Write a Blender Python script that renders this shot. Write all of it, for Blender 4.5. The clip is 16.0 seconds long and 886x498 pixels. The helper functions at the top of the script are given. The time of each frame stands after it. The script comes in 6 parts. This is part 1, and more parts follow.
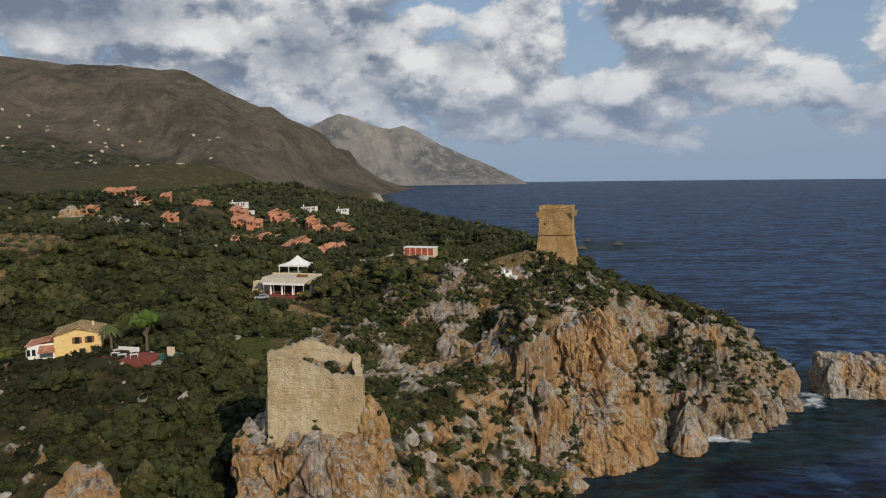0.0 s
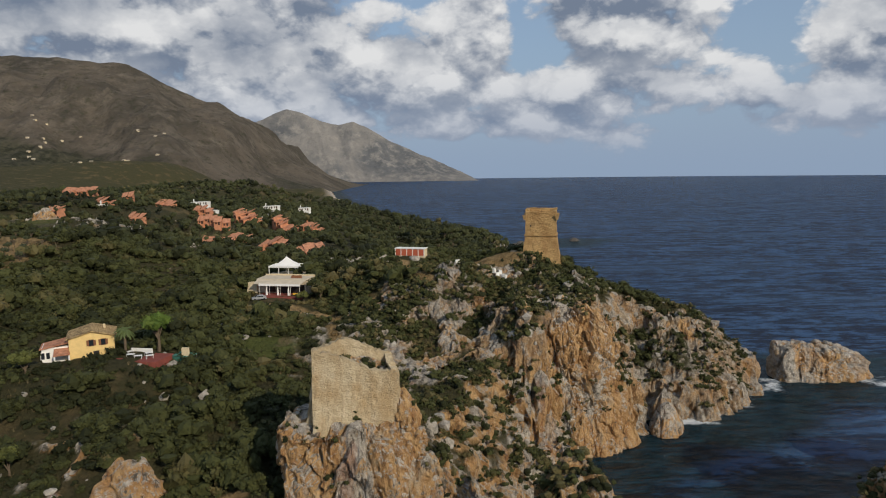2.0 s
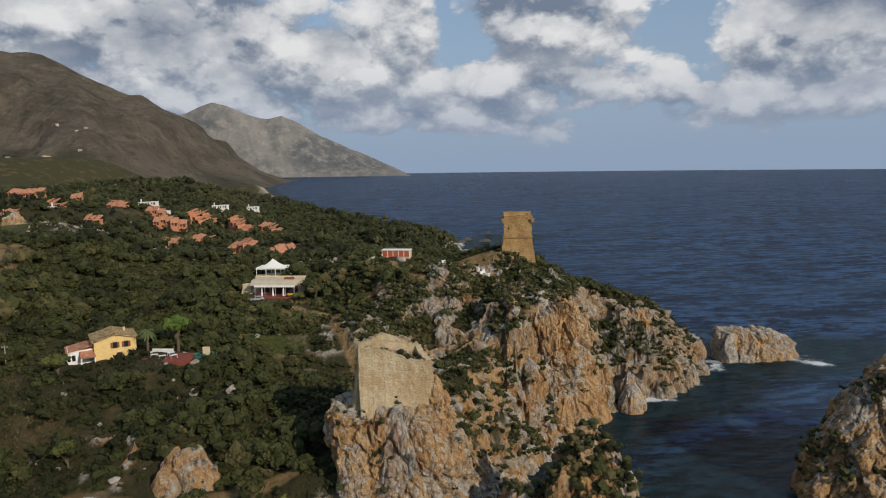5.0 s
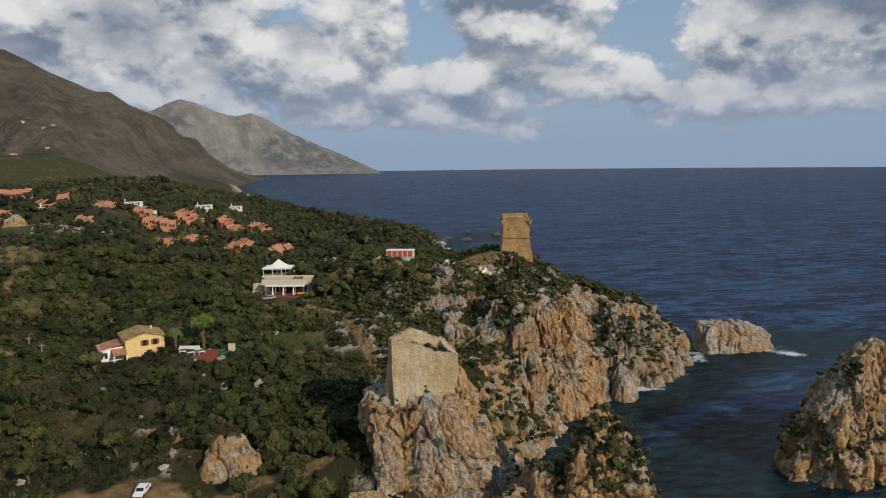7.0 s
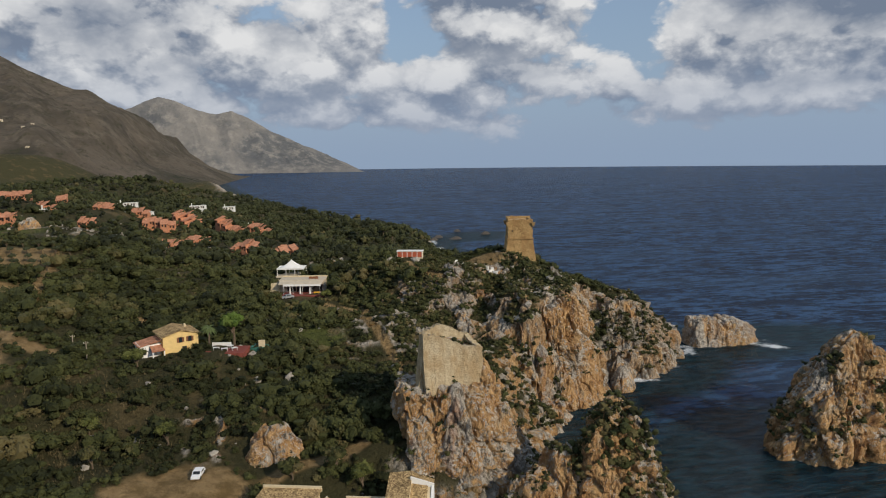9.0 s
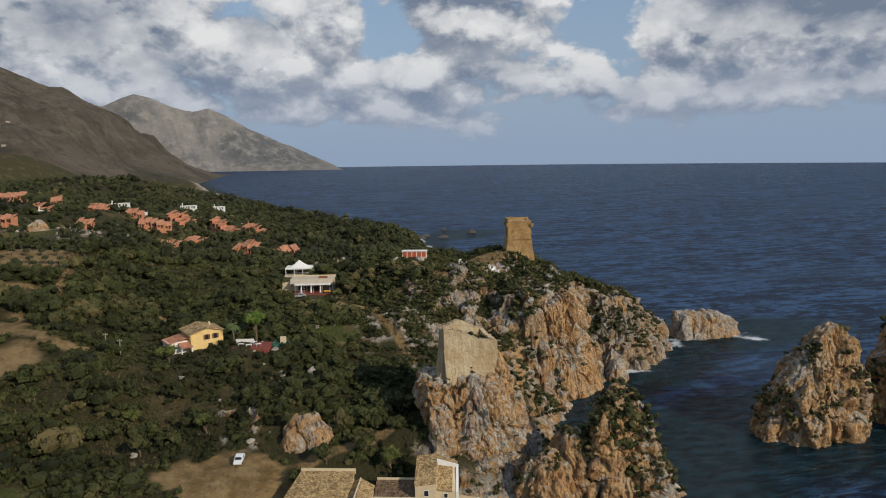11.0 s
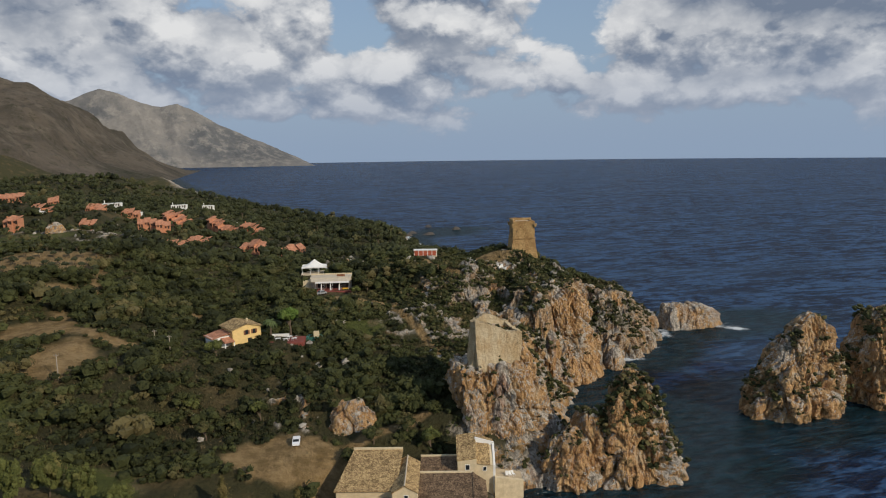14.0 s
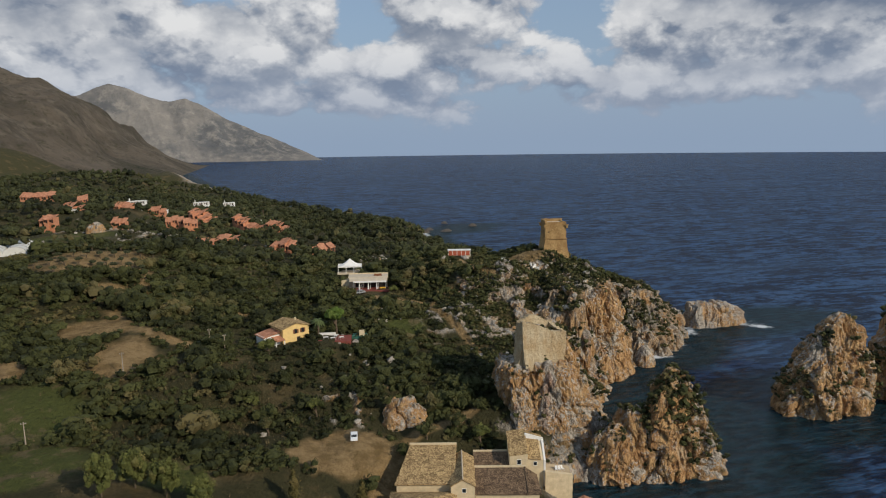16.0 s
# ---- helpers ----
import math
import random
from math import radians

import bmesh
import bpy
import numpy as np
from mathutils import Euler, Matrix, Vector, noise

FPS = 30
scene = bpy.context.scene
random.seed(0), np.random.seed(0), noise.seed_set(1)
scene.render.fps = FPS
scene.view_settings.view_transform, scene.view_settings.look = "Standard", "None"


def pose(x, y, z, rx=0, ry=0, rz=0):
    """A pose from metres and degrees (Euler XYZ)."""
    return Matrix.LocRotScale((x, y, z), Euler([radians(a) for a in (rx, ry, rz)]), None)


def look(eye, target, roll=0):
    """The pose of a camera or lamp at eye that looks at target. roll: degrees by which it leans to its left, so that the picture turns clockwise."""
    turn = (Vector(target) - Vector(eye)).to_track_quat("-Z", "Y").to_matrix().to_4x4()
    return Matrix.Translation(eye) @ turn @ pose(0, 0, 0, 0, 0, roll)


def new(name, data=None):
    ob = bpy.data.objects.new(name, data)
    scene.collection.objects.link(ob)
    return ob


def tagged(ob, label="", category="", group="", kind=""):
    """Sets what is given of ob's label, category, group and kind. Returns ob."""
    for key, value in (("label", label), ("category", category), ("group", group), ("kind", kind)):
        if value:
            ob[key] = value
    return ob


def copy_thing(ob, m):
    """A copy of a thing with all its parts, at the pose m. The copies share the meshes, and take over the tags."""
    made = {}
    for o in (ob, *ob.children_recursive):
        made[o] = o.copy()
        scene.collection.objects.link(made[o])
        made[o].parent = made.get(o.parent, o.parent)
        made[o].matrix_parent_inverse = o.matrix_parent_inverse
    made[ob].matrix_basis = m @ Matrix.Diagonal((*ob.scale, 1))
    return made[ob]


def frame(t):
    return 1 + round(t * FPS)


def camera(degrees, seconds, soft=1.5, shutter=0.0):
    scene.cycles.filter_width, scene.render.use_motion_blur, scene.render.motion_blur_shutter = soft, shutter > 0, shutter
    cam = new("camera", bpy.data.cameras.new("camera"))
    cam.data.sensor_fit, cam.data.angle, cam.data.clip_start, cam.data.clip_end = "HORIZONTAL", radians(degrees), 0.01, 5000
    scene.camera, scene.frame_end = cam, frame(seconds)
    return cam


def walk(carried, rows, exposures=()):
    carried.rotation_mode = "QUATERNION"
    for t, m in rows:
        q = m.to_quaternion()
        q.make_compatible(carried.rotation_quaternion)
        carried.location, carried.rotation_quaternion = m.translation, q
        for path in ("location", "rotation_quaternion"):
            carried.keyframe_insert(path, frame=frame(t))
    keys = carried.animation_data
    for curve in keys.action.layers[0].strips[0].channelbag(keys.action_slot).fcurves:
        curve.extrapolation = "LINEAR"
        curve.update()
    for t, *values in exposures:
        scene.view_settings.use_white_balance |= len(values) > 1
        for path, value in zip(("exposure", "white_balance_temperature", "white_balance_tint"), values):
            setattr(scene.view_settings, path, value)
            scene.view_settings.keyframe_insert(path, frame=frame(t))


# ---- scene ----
cam = camera(67.1, 16.0, soft=1.1)
PATH = [
    (0, (0.897, 3.030, 64.543), (-0.4258, 22.8613, 62.3149), -0.79),
    (0.5, (-1.832, 0.358, 65.239), (-2.9608, 20.1972, 62.9749), -0.74),
    (1, (-4.664, -2.055, 65.887), (-5.4618, 17.7962, 63.5891), -0.77),
    (1.5, (-7.745, -4.593, 66.548), (-8.0734, 15.2676, 64.2169), -0.73),
    (2, (-10.744, -7.139, 67.217), (-10.5316, 12.7198, 64.8524), -0.74),
    (2.5, (-13.682, -9.830, 67.859), (-12.9458, 10.0123, 65.4607), -0.73),
    (3, (-16.572, -12.626, 68.577), (-15.3983, 7.1911, 66.1503), -0.73),
    (3.5, (-19.457, -15.302, 69.274), (-17.9480, 4.4902, 66.8229), -0.73),
    (4, (-22.289, -17.874, 70.054), (-20.5159, 1.8921, 67.5702), -0.76),
    (4.5, (-25.315, -20.572, 70.846), (-23.2762, -0.8371, 68.3226), -0.77),
    (5, (-28.224, -22.817, 71.576), (-25.9274, -3.1141, 69.0198), -0.75),
    (7.5, (-42.943, -35.222, 74.727), (-39.6140, -15.6810, 72.0669), -0.70),
    (8, (-45.825, -37.897, 75.398), (-42.3569, -18.3824, 72.7226), -0.71),
    (8.5, (-48.903, -40.515, 76.075), (-45.2813, -21.0306, 73.3872), -0.67),
    (9, (-51.726, -43.212, 76.865), (-47.9737, -23.7545, 74.1554), -0.67),
    (11.5, (-66.139, -55.582, 80.164), (-61.5725, -36.3144, 77.3521), -0.69),
    (12, (-69.171, -57.960, 80.708), (-64.4220, -38.7387, 77.8846), -0.67),
    (12.5, (-72.257, -60.143, 81.313), (-67.3141, -40.9738, 78.4652), -0.70),
    (13, (-75.408, -62.321, 82.053), (-70.3045, -43.1979, 79.1770), -0.72),
    (13.5, (-78.609, -64.178, 82.834), (-73.4030, -45.0881, 79.9250), -0.74),
    (14, (-82.012, -65.857, 83.734), (-76.7709, -46.7820, 80.7855), -0.75),
    (14.5, (-85.523, -67.356, 84.680), (-80.2869, -48.2860, 81.6903), -0.74),
    (15, (-88.863, -68.278, 85.607), (-83.6649, -49.2053, 82.5714), -0.78),
    (15.5, (-91.825, -69.025, 86.569), (-86.7327, -49.9305, 83.4897), -0.80),
    (16, (-94.738, -69.014, 87.383), (-89.6658, -49.9214, 84.2593), -0.78),
]
walk(cam, [(t, look(eye, target, roll)) for t, eye, target, roll in PATH])

# ---- world, sun ----
TO_SUN = Vector((0.52, -0.72, 0.48)).normalized()


def calc(nt, op, a, b=None, c=None, clamp=False):
    n = nt.nodes.new("ShaderNodeMath")
    n.operation, n.use_clamp = op, clamp
    for i, v in enumerate((a, b, c)):
        if v is None:
            continue
        if isinstance(v, (int, float)):
            n.inputs[i].default_value = v
        else:
            nt.links.new(v, n.inputs[i])
    return n.outputs[0]


def blend(nt, fac, a, b, kind="MIX"):
    n = nt.nodes.new("ShaderNodeMix")
    n.data_type, n.blend_type = "RGBA", kind
    for i, v in ((0, fac), (6, a), (7, b)):
        if isinstance(v, (int, float)):
            n.inputs[i].default_value = v
        elif isinstance(v, tuple):
            n.inputs[i].default_value = (*v[:3], 1)
        else:
            nt.links.new(v, n.inputs[i])
    return n.outputs[2]


def ramp(nt, fac, lo, hi):
    n = nt.nodes.new("ShaderNodeMapRange")
    n.interpolation_type = "SMOOTHSTEP"
    nt.links.new(fac, n.inputs[0])
    n.inputs[1].default_value, n.inputs[2].default_value = lo, hi
    return n.outputs[0]


def grain(nt, vec, scale, detail=4.0, rough=0.55, distort=0.0):
    n = nt.nodes.new("ShaderNodeTexNoise")
    n.inputs["Scale"].default_value = scale
    n.inputs["Detail"].default_value = detail
    n.inputs["Roughness"].default_value = rough
    n.inputs["Distortion"].default_value = distort
    nt.links.new(vec, n.inputs["Vector"])
    return n.outputs["Fac"]


def stretch(nt, vec, sx, sy, sz, ox=0.0, oy=0.0, oz=0.0):
    n = nt.nodes.new("ShaderNodeMapping")
    n.inputs["Scale"].default_value = (sx, sy, sz)
    n.inputs["Location"].default_value = (ox, oy, oz)
    nt.links.new(vec, n.inputs["Vector"])
    return n.outputs[0]


# Cumulus banks: azimuth and elevation in degrees, half widths, weight.
BANKS = (
    (-34, 13, 9, 6.0, 1.0), (-24.5, 11, 8, 6.0, 1.15), (-13, 10, 10, 6.5, 1.15), (-3, 7.4, 9, 4.4, 1.05), (3.5, 11, 4.0, 5.5, 1.05),
    (14.2, 12.5, 6.6, 6.5, 1.25), (12, 6.2, 12, 3.0, 0.95), (25.2, 5.8, 2.3, 2.3, 1.0), (34, 9, 6, 5.0, 1.1), (45, 9, 11, 5.5, 1.2),
    (33, 4.6, 14, 2.0, 0.85), (-14, 5.2, 14, 3.2, 1.0), (4, 3.8, 18, 1.7, 0.85), (0, 30, 70, 12, 0.75), (-60, 14, 16, 8, 0.9), (75, 11, 16, 6, 0.9),
)
# Heavier, greyer clouds.
GLOOM = ((-34, 13.5, 8, 4.0, 1.0), (45, 11.0, 12, 3.0, 1.0), (17, 7.4, 4, 1.3, 0.55), (40, 5.4, 9, 1.0, 0.5), (-10, 7.0, 7, 1.6, 0.45), (-15, 9.6, 6, 3.0, 0.5), (-2, 10.5, 3.5, 2.0, 0.35), (13, 10, 4, 2.5, 0.3))


def cloud_field(nt, az, el, lift):
    e = calc(nt, "ADD", el, lift)
    total = lumps(nt, az, e, BANKS)
    v = nt.nodes.new("ShaderNodeCombineXYZ")
    nt.links.new(az, v.inputs[0])
    nt.links.new(calc(nt, "MULTIPLY", e, 1.5), v.inputs[1])
    big = grain(nt, v.outputs[0], 0.105, 2.0, 0.5, 0.3)
    fine = grain(nt, v.outputs[0], 0.26, 10.0, 0.60, 0.25)
    puff = nt.nodes.new("ShaderNodeTexVoronoi")
    puff.feature = "SMOOTH_F1"
    puff.inputs["Scale"].default_value, puff.inputs["Detail"].default_value = 0.20, 4.0
    puff.inputs["Roughness"].default_value, puff.inputs["Smoothness"].default_value = 0.55, 0.6
    warp = nt.nodes.new("ShaderNodeVectorMath")
    warp.operation = "MULTIPLY_ADD"
    warp.inputs[1].default_value = (2.2, 2.2, 2.2)
    wob = nt.nodes.new("ShaderNodeTexNoise")
    wob.inputs["Scale"].default_value, wob.inputs["Detail"].default_value = 0.35, 4.0
    nt.links.new(v.outputs[0], wob.inputs["Vector"])
    nt.links.new(wob.outputs["Color"], warp.inputs[0])
    nt.links.new(v.outputs[0], warp.inputs[2])
    nt.links.new(warp.outputs[0], puff.inputs["Vector"])
    heap = calc(nt, "MULTIPLY", calc(nt, "SUBTRACT", 0.98, puff.outputs["Distance"]), 0.8)
    n = calc(nt, "ADD", calc(nt, "MULTIPLY", calc(nt, "SUBTRACT", big, 0.5), 1.2), calc(nt, "MULTIPLY", calc(nt, "SUBTRACT", fine, 0.5), 0.85))
    n = calc(nt, "ADD", n, heap)
    return calc(nt, "ADD", total, n), heap, fine


def lumps(nt, az, e, table):
    total = None
    for a0, e0, wa, we, k in table:
        da = calc(nt, "DIVIDE", calc(nt, "SUBTRACT", az, a0), wa)
        de = calc(nt, "DIVIDE", calc(nt, "SUBTRACT", e, e0), we)
        r2 = calc(nt, "ADD", calc(nt, "MULTIPLY", da, da), calc(nt, "MULTIPLY", de, de))
        g = calc(nt, "MULTIPLY", calc(nt, "EXPONENT", calc(nt, "MULTIPLY", r2, -1.0)), k)
        total = g if total is None else calc(nt, "MAXIMUM", total, g)
    return total


def make_world():
    world = bpy.data.worlds.new("sky")
    scene.world = world
    world.use_nodes = True
    nt = world.node_tree
    nt.nodes.clear()
    coord = nt.nodes.new("ShaderNodeTexCoord").outputs["Generated"]
    split = nt.nodes.new("ShaderNodeSeparateXYZ")
    nt.links.new(coord, split.inputs[0])
    x, y, z = split.outputs
    az = calc(nt, "MULTIPLY", calc(nt, "ARCTAN2", x, y), 57.2958)
    el = calc(nt, "MULTIPLY", calc(nt, "ARCSINE", z), 57.2958)
    here, heap, fine = cloud_field(nt, az, el, 0.0)
    above = cloud_field(nt, az, el, 1.7)[0]
    cover = ramp(nt, here, 0.20, 0.52)
    lit = ramp(nt, calc(nt, "SUBTRACT", here, above), -0.46, 0.42)
    thick = ramp(nt, here, 0.45, 1.3)
    shade = calc(nt, "MULTIPLY", calc(nt, "SUBTRACT", 1.0, lit), calc(nt, "ADD", 0.72, calc(nt, "MULTIPLY", thick, 0.28)))
    shade = calc(nt, "MAXIMUM", calc(nt, "MULTIPLY", shade, 0.9), lumps(nt, az, el, GLOOM))
    curl = calc(nt, "ADD", calc(nt, "MULTIPLY", calc(nt, "SUBTRACT", 0.14, heap), 0.85), calc(nt, "MULTIPLY", calc(nt, "SUBTRACT", 0.5, fine), 0.7))
    shade = calc(nt, "ADD", shade, curl, None, True)
    cloud = blend(nt, shade, (8.7, 8.75, 8.8), (2.0, 2.5, 3.4))
    cloud = blend(nt, calc(nt, "MULTIPLY", ramp(nt, el, 9.5, 1.5), 0.62), cloud, (2.8, 3.55, 4.95))
    sky = nt.nodes.new("ShaderNodeTexSky")
    sky.sky_type, sky.sun_disc = "NISHITA", False
    sky.sun_elevation = math.asin(TO_SUN.z)
    sky.sun_rotation = math.atan2(TO_SUN.x, TO_SUN.y)
    sky.air_density, sky.dust_density, sky.ozone_density = 1.15, 0.6, 4.0
    haze = ramp(nt, el, 12.0, 0.0)
    clear = blend(nt, 0.55, sky.outputs[0], (3.8, 4.9, 6.5))
    clear = blend(nt, calc(nt, "MULTIPLY", haze, 0.92), clear, (3.1, 4.1, 5.65))
    cover = calc(nt, "MULTIPLY", cover, calc(nt, "SUBTRACT", 1.0, calc(nt, "MULTIPLY", ramp(nt, el, 3.0, 0.0), 0.9)))
    colour = blend(nt, cover, clear, cloud)
    back = nt.nodes.new("ShaderNodeBackground")
    back.inputs[1].default_value = 0.085
    nt.links.new(colour, back.inputs[0])
    out = nt.nodes.new("ShaderNodeOutputWorld")
    nt.links.new(back.outputs[0], out.inputs[0])


make_world()
sun_data = bpy.data.lights.new("sun", "SUN")
sun_data.energy, sun_data.angle, sun_data.color = 3.05, radians(0.7), (1.0, 0.87, 0.69)
sun = new("sun", sun_data)
sun.matrix_world = look(TO_SUN * 300, (0, 0, 0))

# ---- materials ----
def surface(name, rough=0.85, spec=0.3):
    m = bpy.data.materials.new(name)
    m.use_nodes = True
    nt = m.node_tree
    bsdf = nt.nodes["Principled BSDF"]
    bsdf.inputs["Roughness"].default_value = rough
    bsdf.inputs["Specular IOR Level"].default_value = spec
    return m, nt, bsdf, nt.nodes.new("ShaderNodeTexCoord").outputs["Object"]


def relief(nt, bsdf, height, dist, strength=1.0):
    b = nt.nodes.new("ShaderNodeBump")
    b.inputs["Strength"].default_value, b.inputs["Distance"].default_value = strength, dist
    nt.links.new(height, b.inputs["Height"])
    nt.links.new(b.outputs[0], bsdf.inputs["Normal"])


def attr(nt, name):
    n = nt.nodes.new("ShaderNodeAttribute")
    n.attribute_name = name
    return n.outputs["Fac"]


def cliff_colour(nt, pos, warmth=0.0):
    """Weathered limestone: grey-white skin on ribs and ledges, ochre and rust on the fresh walls, painted shade in
    clefts.
    """
    tall = stretch(nt, pos, 1, 1, 0.30)
    face = grain(nt, stretch(nt, pos, 1, 1, 0.5), 0.085, 4, 0.6, 1.0)
    streak = grain(nt, tall, 0.8, 8, 0.68, 0.5)
    pits = grain(nt, stretch(nt, pos, 1, 1, 0.7), 0.75, 10, 0.72, 0.6)
    knob = grain(nt, pos, 2.4, 6, 0.7)
    normal = nt.nodes.new("ShaderNodeSeparateXYZ")
    nt.links.new(nt.nodes.new("ShaderNodeNewGeometry").outputs["Normal"], normal.inputs[0])
    grey = blend(nt, ramp(nt, pits, 0.34, 0.64), (0.21, 0.185, 0.15), (0.68, 0.615, 0.52))
    warm = blend(nt, ramp(nt, streak, 0.32, 0.68), (0.38, 0.19, 0.072), (0.66, 0.43, 0.205))
    warm = blend(nt, ramp(nt, grain(nt, stretch(nt, pos, 1, 1, 0.6, 4, 8, 2), 0.22, 5, 0.65, 0.6), 0.54, 0.72), warm, (0.60, 0.47, 0.31))
    share = calc(nt, "ADD", calc(nt, "ADD", face, warmth), calc(nt, "MULTIPLY", calc(nt, "SUBTRACT", streak, 0.5), 0.45))
    share = calc(nt, "SUBTRACT", share, calc(nt, "MULTIPLY", ramp(nt, normal.outputs[2], 0.05, 0.75), 0.16))
    col = blend(nt, ramp(nt, share, 0.365, 0.475), grey, warm)
    rust = ramp(nt, grain(nt, stretch(nt, pos, 1, 1, 0.3, 9, 3, 1), 0.16, 5, 0.65, 0.6), 0.58, 0.70)
    col = blend(nt, calc(nt, "MULTIPLY", rust, 0.5), col, (0.33, 0.13, 0.055))
    # Knobs whitened and recesses darkened in colour, as highlights and crevice shade.
    pale = ramp(nt, calc(nt, "ADD", pits, calc(nt, "MULTIPLY", calc(nt, "SUBTRACT", knob, 0.5), 0.6)), 0.58, 0.70)
    col = blend(nt, calc(nt, "MULTIPLY", pale, 0.7), col, (0.66, 0.62, 0.55))
    cleft_shade = ramp(nt, calc(nt, "ADD", pits, calc(nt, "MULTIPLY", calc(nt, "SUBTRACT", streak, 0.5), 0.7)), 0.45, 0.33)
    col = blend(nt, calc(nt, "MULTIPLY", cleft_shade, 0.7), col, (0.085, 0.072, 0.055))
    crack = nt.nodes.new("ShaderNodeTexVoronoi")
    crack.feature = "DISTANCE_TO_EDGE"
    crack.inputs["Scale"].default_value = 0.8
    bent = nt.nodes.new("ShaderNodeVectorMath")
    bent.operation = "MULTIPLY_ADD"
    bent.inputs[1].default_value = (2.6, 2.6, 2.6)
    swirl = nt.nodes.new("ShaderNodeTexNoise")
    swirl.inputs["Scale"].default_value, swirl.inputs["Detail"].default_value = 0.5, 6.0
    nt.links.new(pos, swirl.inputs["Vector"])
    nt.links.new(swirl.outputs["Color"], bent.inputs[0])
    nt.links.new(stretch(nt, pos, 1, 1, 0.4), bent.inputs[2])
    nt.links.new(bent.outputs[0], crack.inputs["Vector"])
    joint = ramp(nt, crack.outputs["Distance"], 0.07, 0.0)
    col = blend(nt, calc(nt, "MULTIPLY", joint, 0.16), col, (0.06, 0.05, 0.04))
    high = calc(nt, "ADD", calc(nt, "MULTIPLY", pits, 1.3), calc(nt, "ADD", calc(nt, "MULTIPLY", streak, 0.7), calc(nt, "MULTIPLY", knob, 0.35)))
    return col, calc(nt, "SUBTRACT", high, calc(nt, "MULTIPLY", joint, 0.06))


def rock_material(name, green=0.0, bleach=0.0, warmth=0.0):
    m, nt, bsdf, pos = surface(name, 0.9, 0.2)
    col, high = cliff_colour(nt, pos, warmth)
    if bleach:
        skin = ramp(nt, grain(nt, stretch(nt, pos, 1, 1, 0.5, 2, 5, 7), 0.16, 6, 0.68, 0.6), 0.40, 0.56)
        pit = grain(nt, pos, 1.1, 8, 0.72)
        col = blend(nt, calc(nt, "MULTIPLY", skin, bleach), col, blend(nt, ramp(nt, pit, 0.35, 0.62), (0.20, 0.185, 0.165), (0.60, 0.565, 0.51)))
    if green:
        moss = ramp(nt, grain(nt, pos, 0.35, 6, 0.65), 0.53, 0.62)
        col = blend(nt, calc(nt, "MULTIPLY", moss, green), col, (0.045, 0.05, 0.02))
    nt.links.new(col, bsdf.inputs["Base Color"])
    relief(nt, bsdf, high, 1.05)
    return m


def ground_material():
    m, nt, bsdf, pos = surface("hillside", 0.95, 0.15)
    col, high = cliff_colour(nt, pos)
    clod = grain(nt, pos, 0.9, 8, 0.7)
    patch = grain(nt, pos, 0.06, 5, 0.6)
    scrub = blend(nt, clod, (0.028, 0.030, 0.012), (0.095, 0.085, 0.04))
    dry = blend(nt, clod, (0.10, 0.075, 0.035), (0.24, 0.175, 0.09))
    soil = blend(nt, calc(nt, "MULTIPLY", ramp(nt, patch, 0.52, 0.66), 0.6), scrub, dry)
    dirt = blend(nt, ramp(nt, grain(nt, pos, 0.22, 7, 0.7), 0.36, 0.64), blend(nt, clod, (0.13, 0.09, 0.036), (0.30, 0.20, 0.09)), blend(nt, clod, (0.29, 0.19, 0.085), (0.52, 0.37, 0.19)))
    lawn = blend(nt, clod, (0.045, 0.062, 0.016), (0.14, 0.15, 0.045))
    lawn = blend(nt, ramp(nt, grain(nt, pos, 0.14, 6, 0.66), 0.50, 0.62), lawn, blend(nt, clod, (0.09, 0.075, 0.03), (0.25, 0.20, 0.11)))
    pit = grain(nt, pos, 1.1, 8, 0.72)
    skin = ramp(nt, grain(nt, stretch(nt, pos, 1, 1, 0.5, 2, 5, 7), 0.16, 6, 0.68, 0.6), 0.38, 0.54)
    weathered = blend(nt, ramp(nt, pit, 0.35, 0.64), (0.13, 0.112, 0.088), (0.56, 0.505, 0.425))
    col = blend(nt, calc(nt, "MULTIPLY", calc(nt, "MULTIPLY", skin, attr(nt, "grey")), 0.85), col, weathered)
    col = blend(nt, attr(nt, "rock"), soil, col)
    col = blend(nt, attr(nt, "lawn"), col, lawn)
    col = blend(nt, attr(nt, "dirt"), col, dirt)
    nt.links.new(col, bsdf.inputs["Base Color"])
    relief(nt, bsdf, calc(nt, "ADD", high, clod), 1.1)
    return m


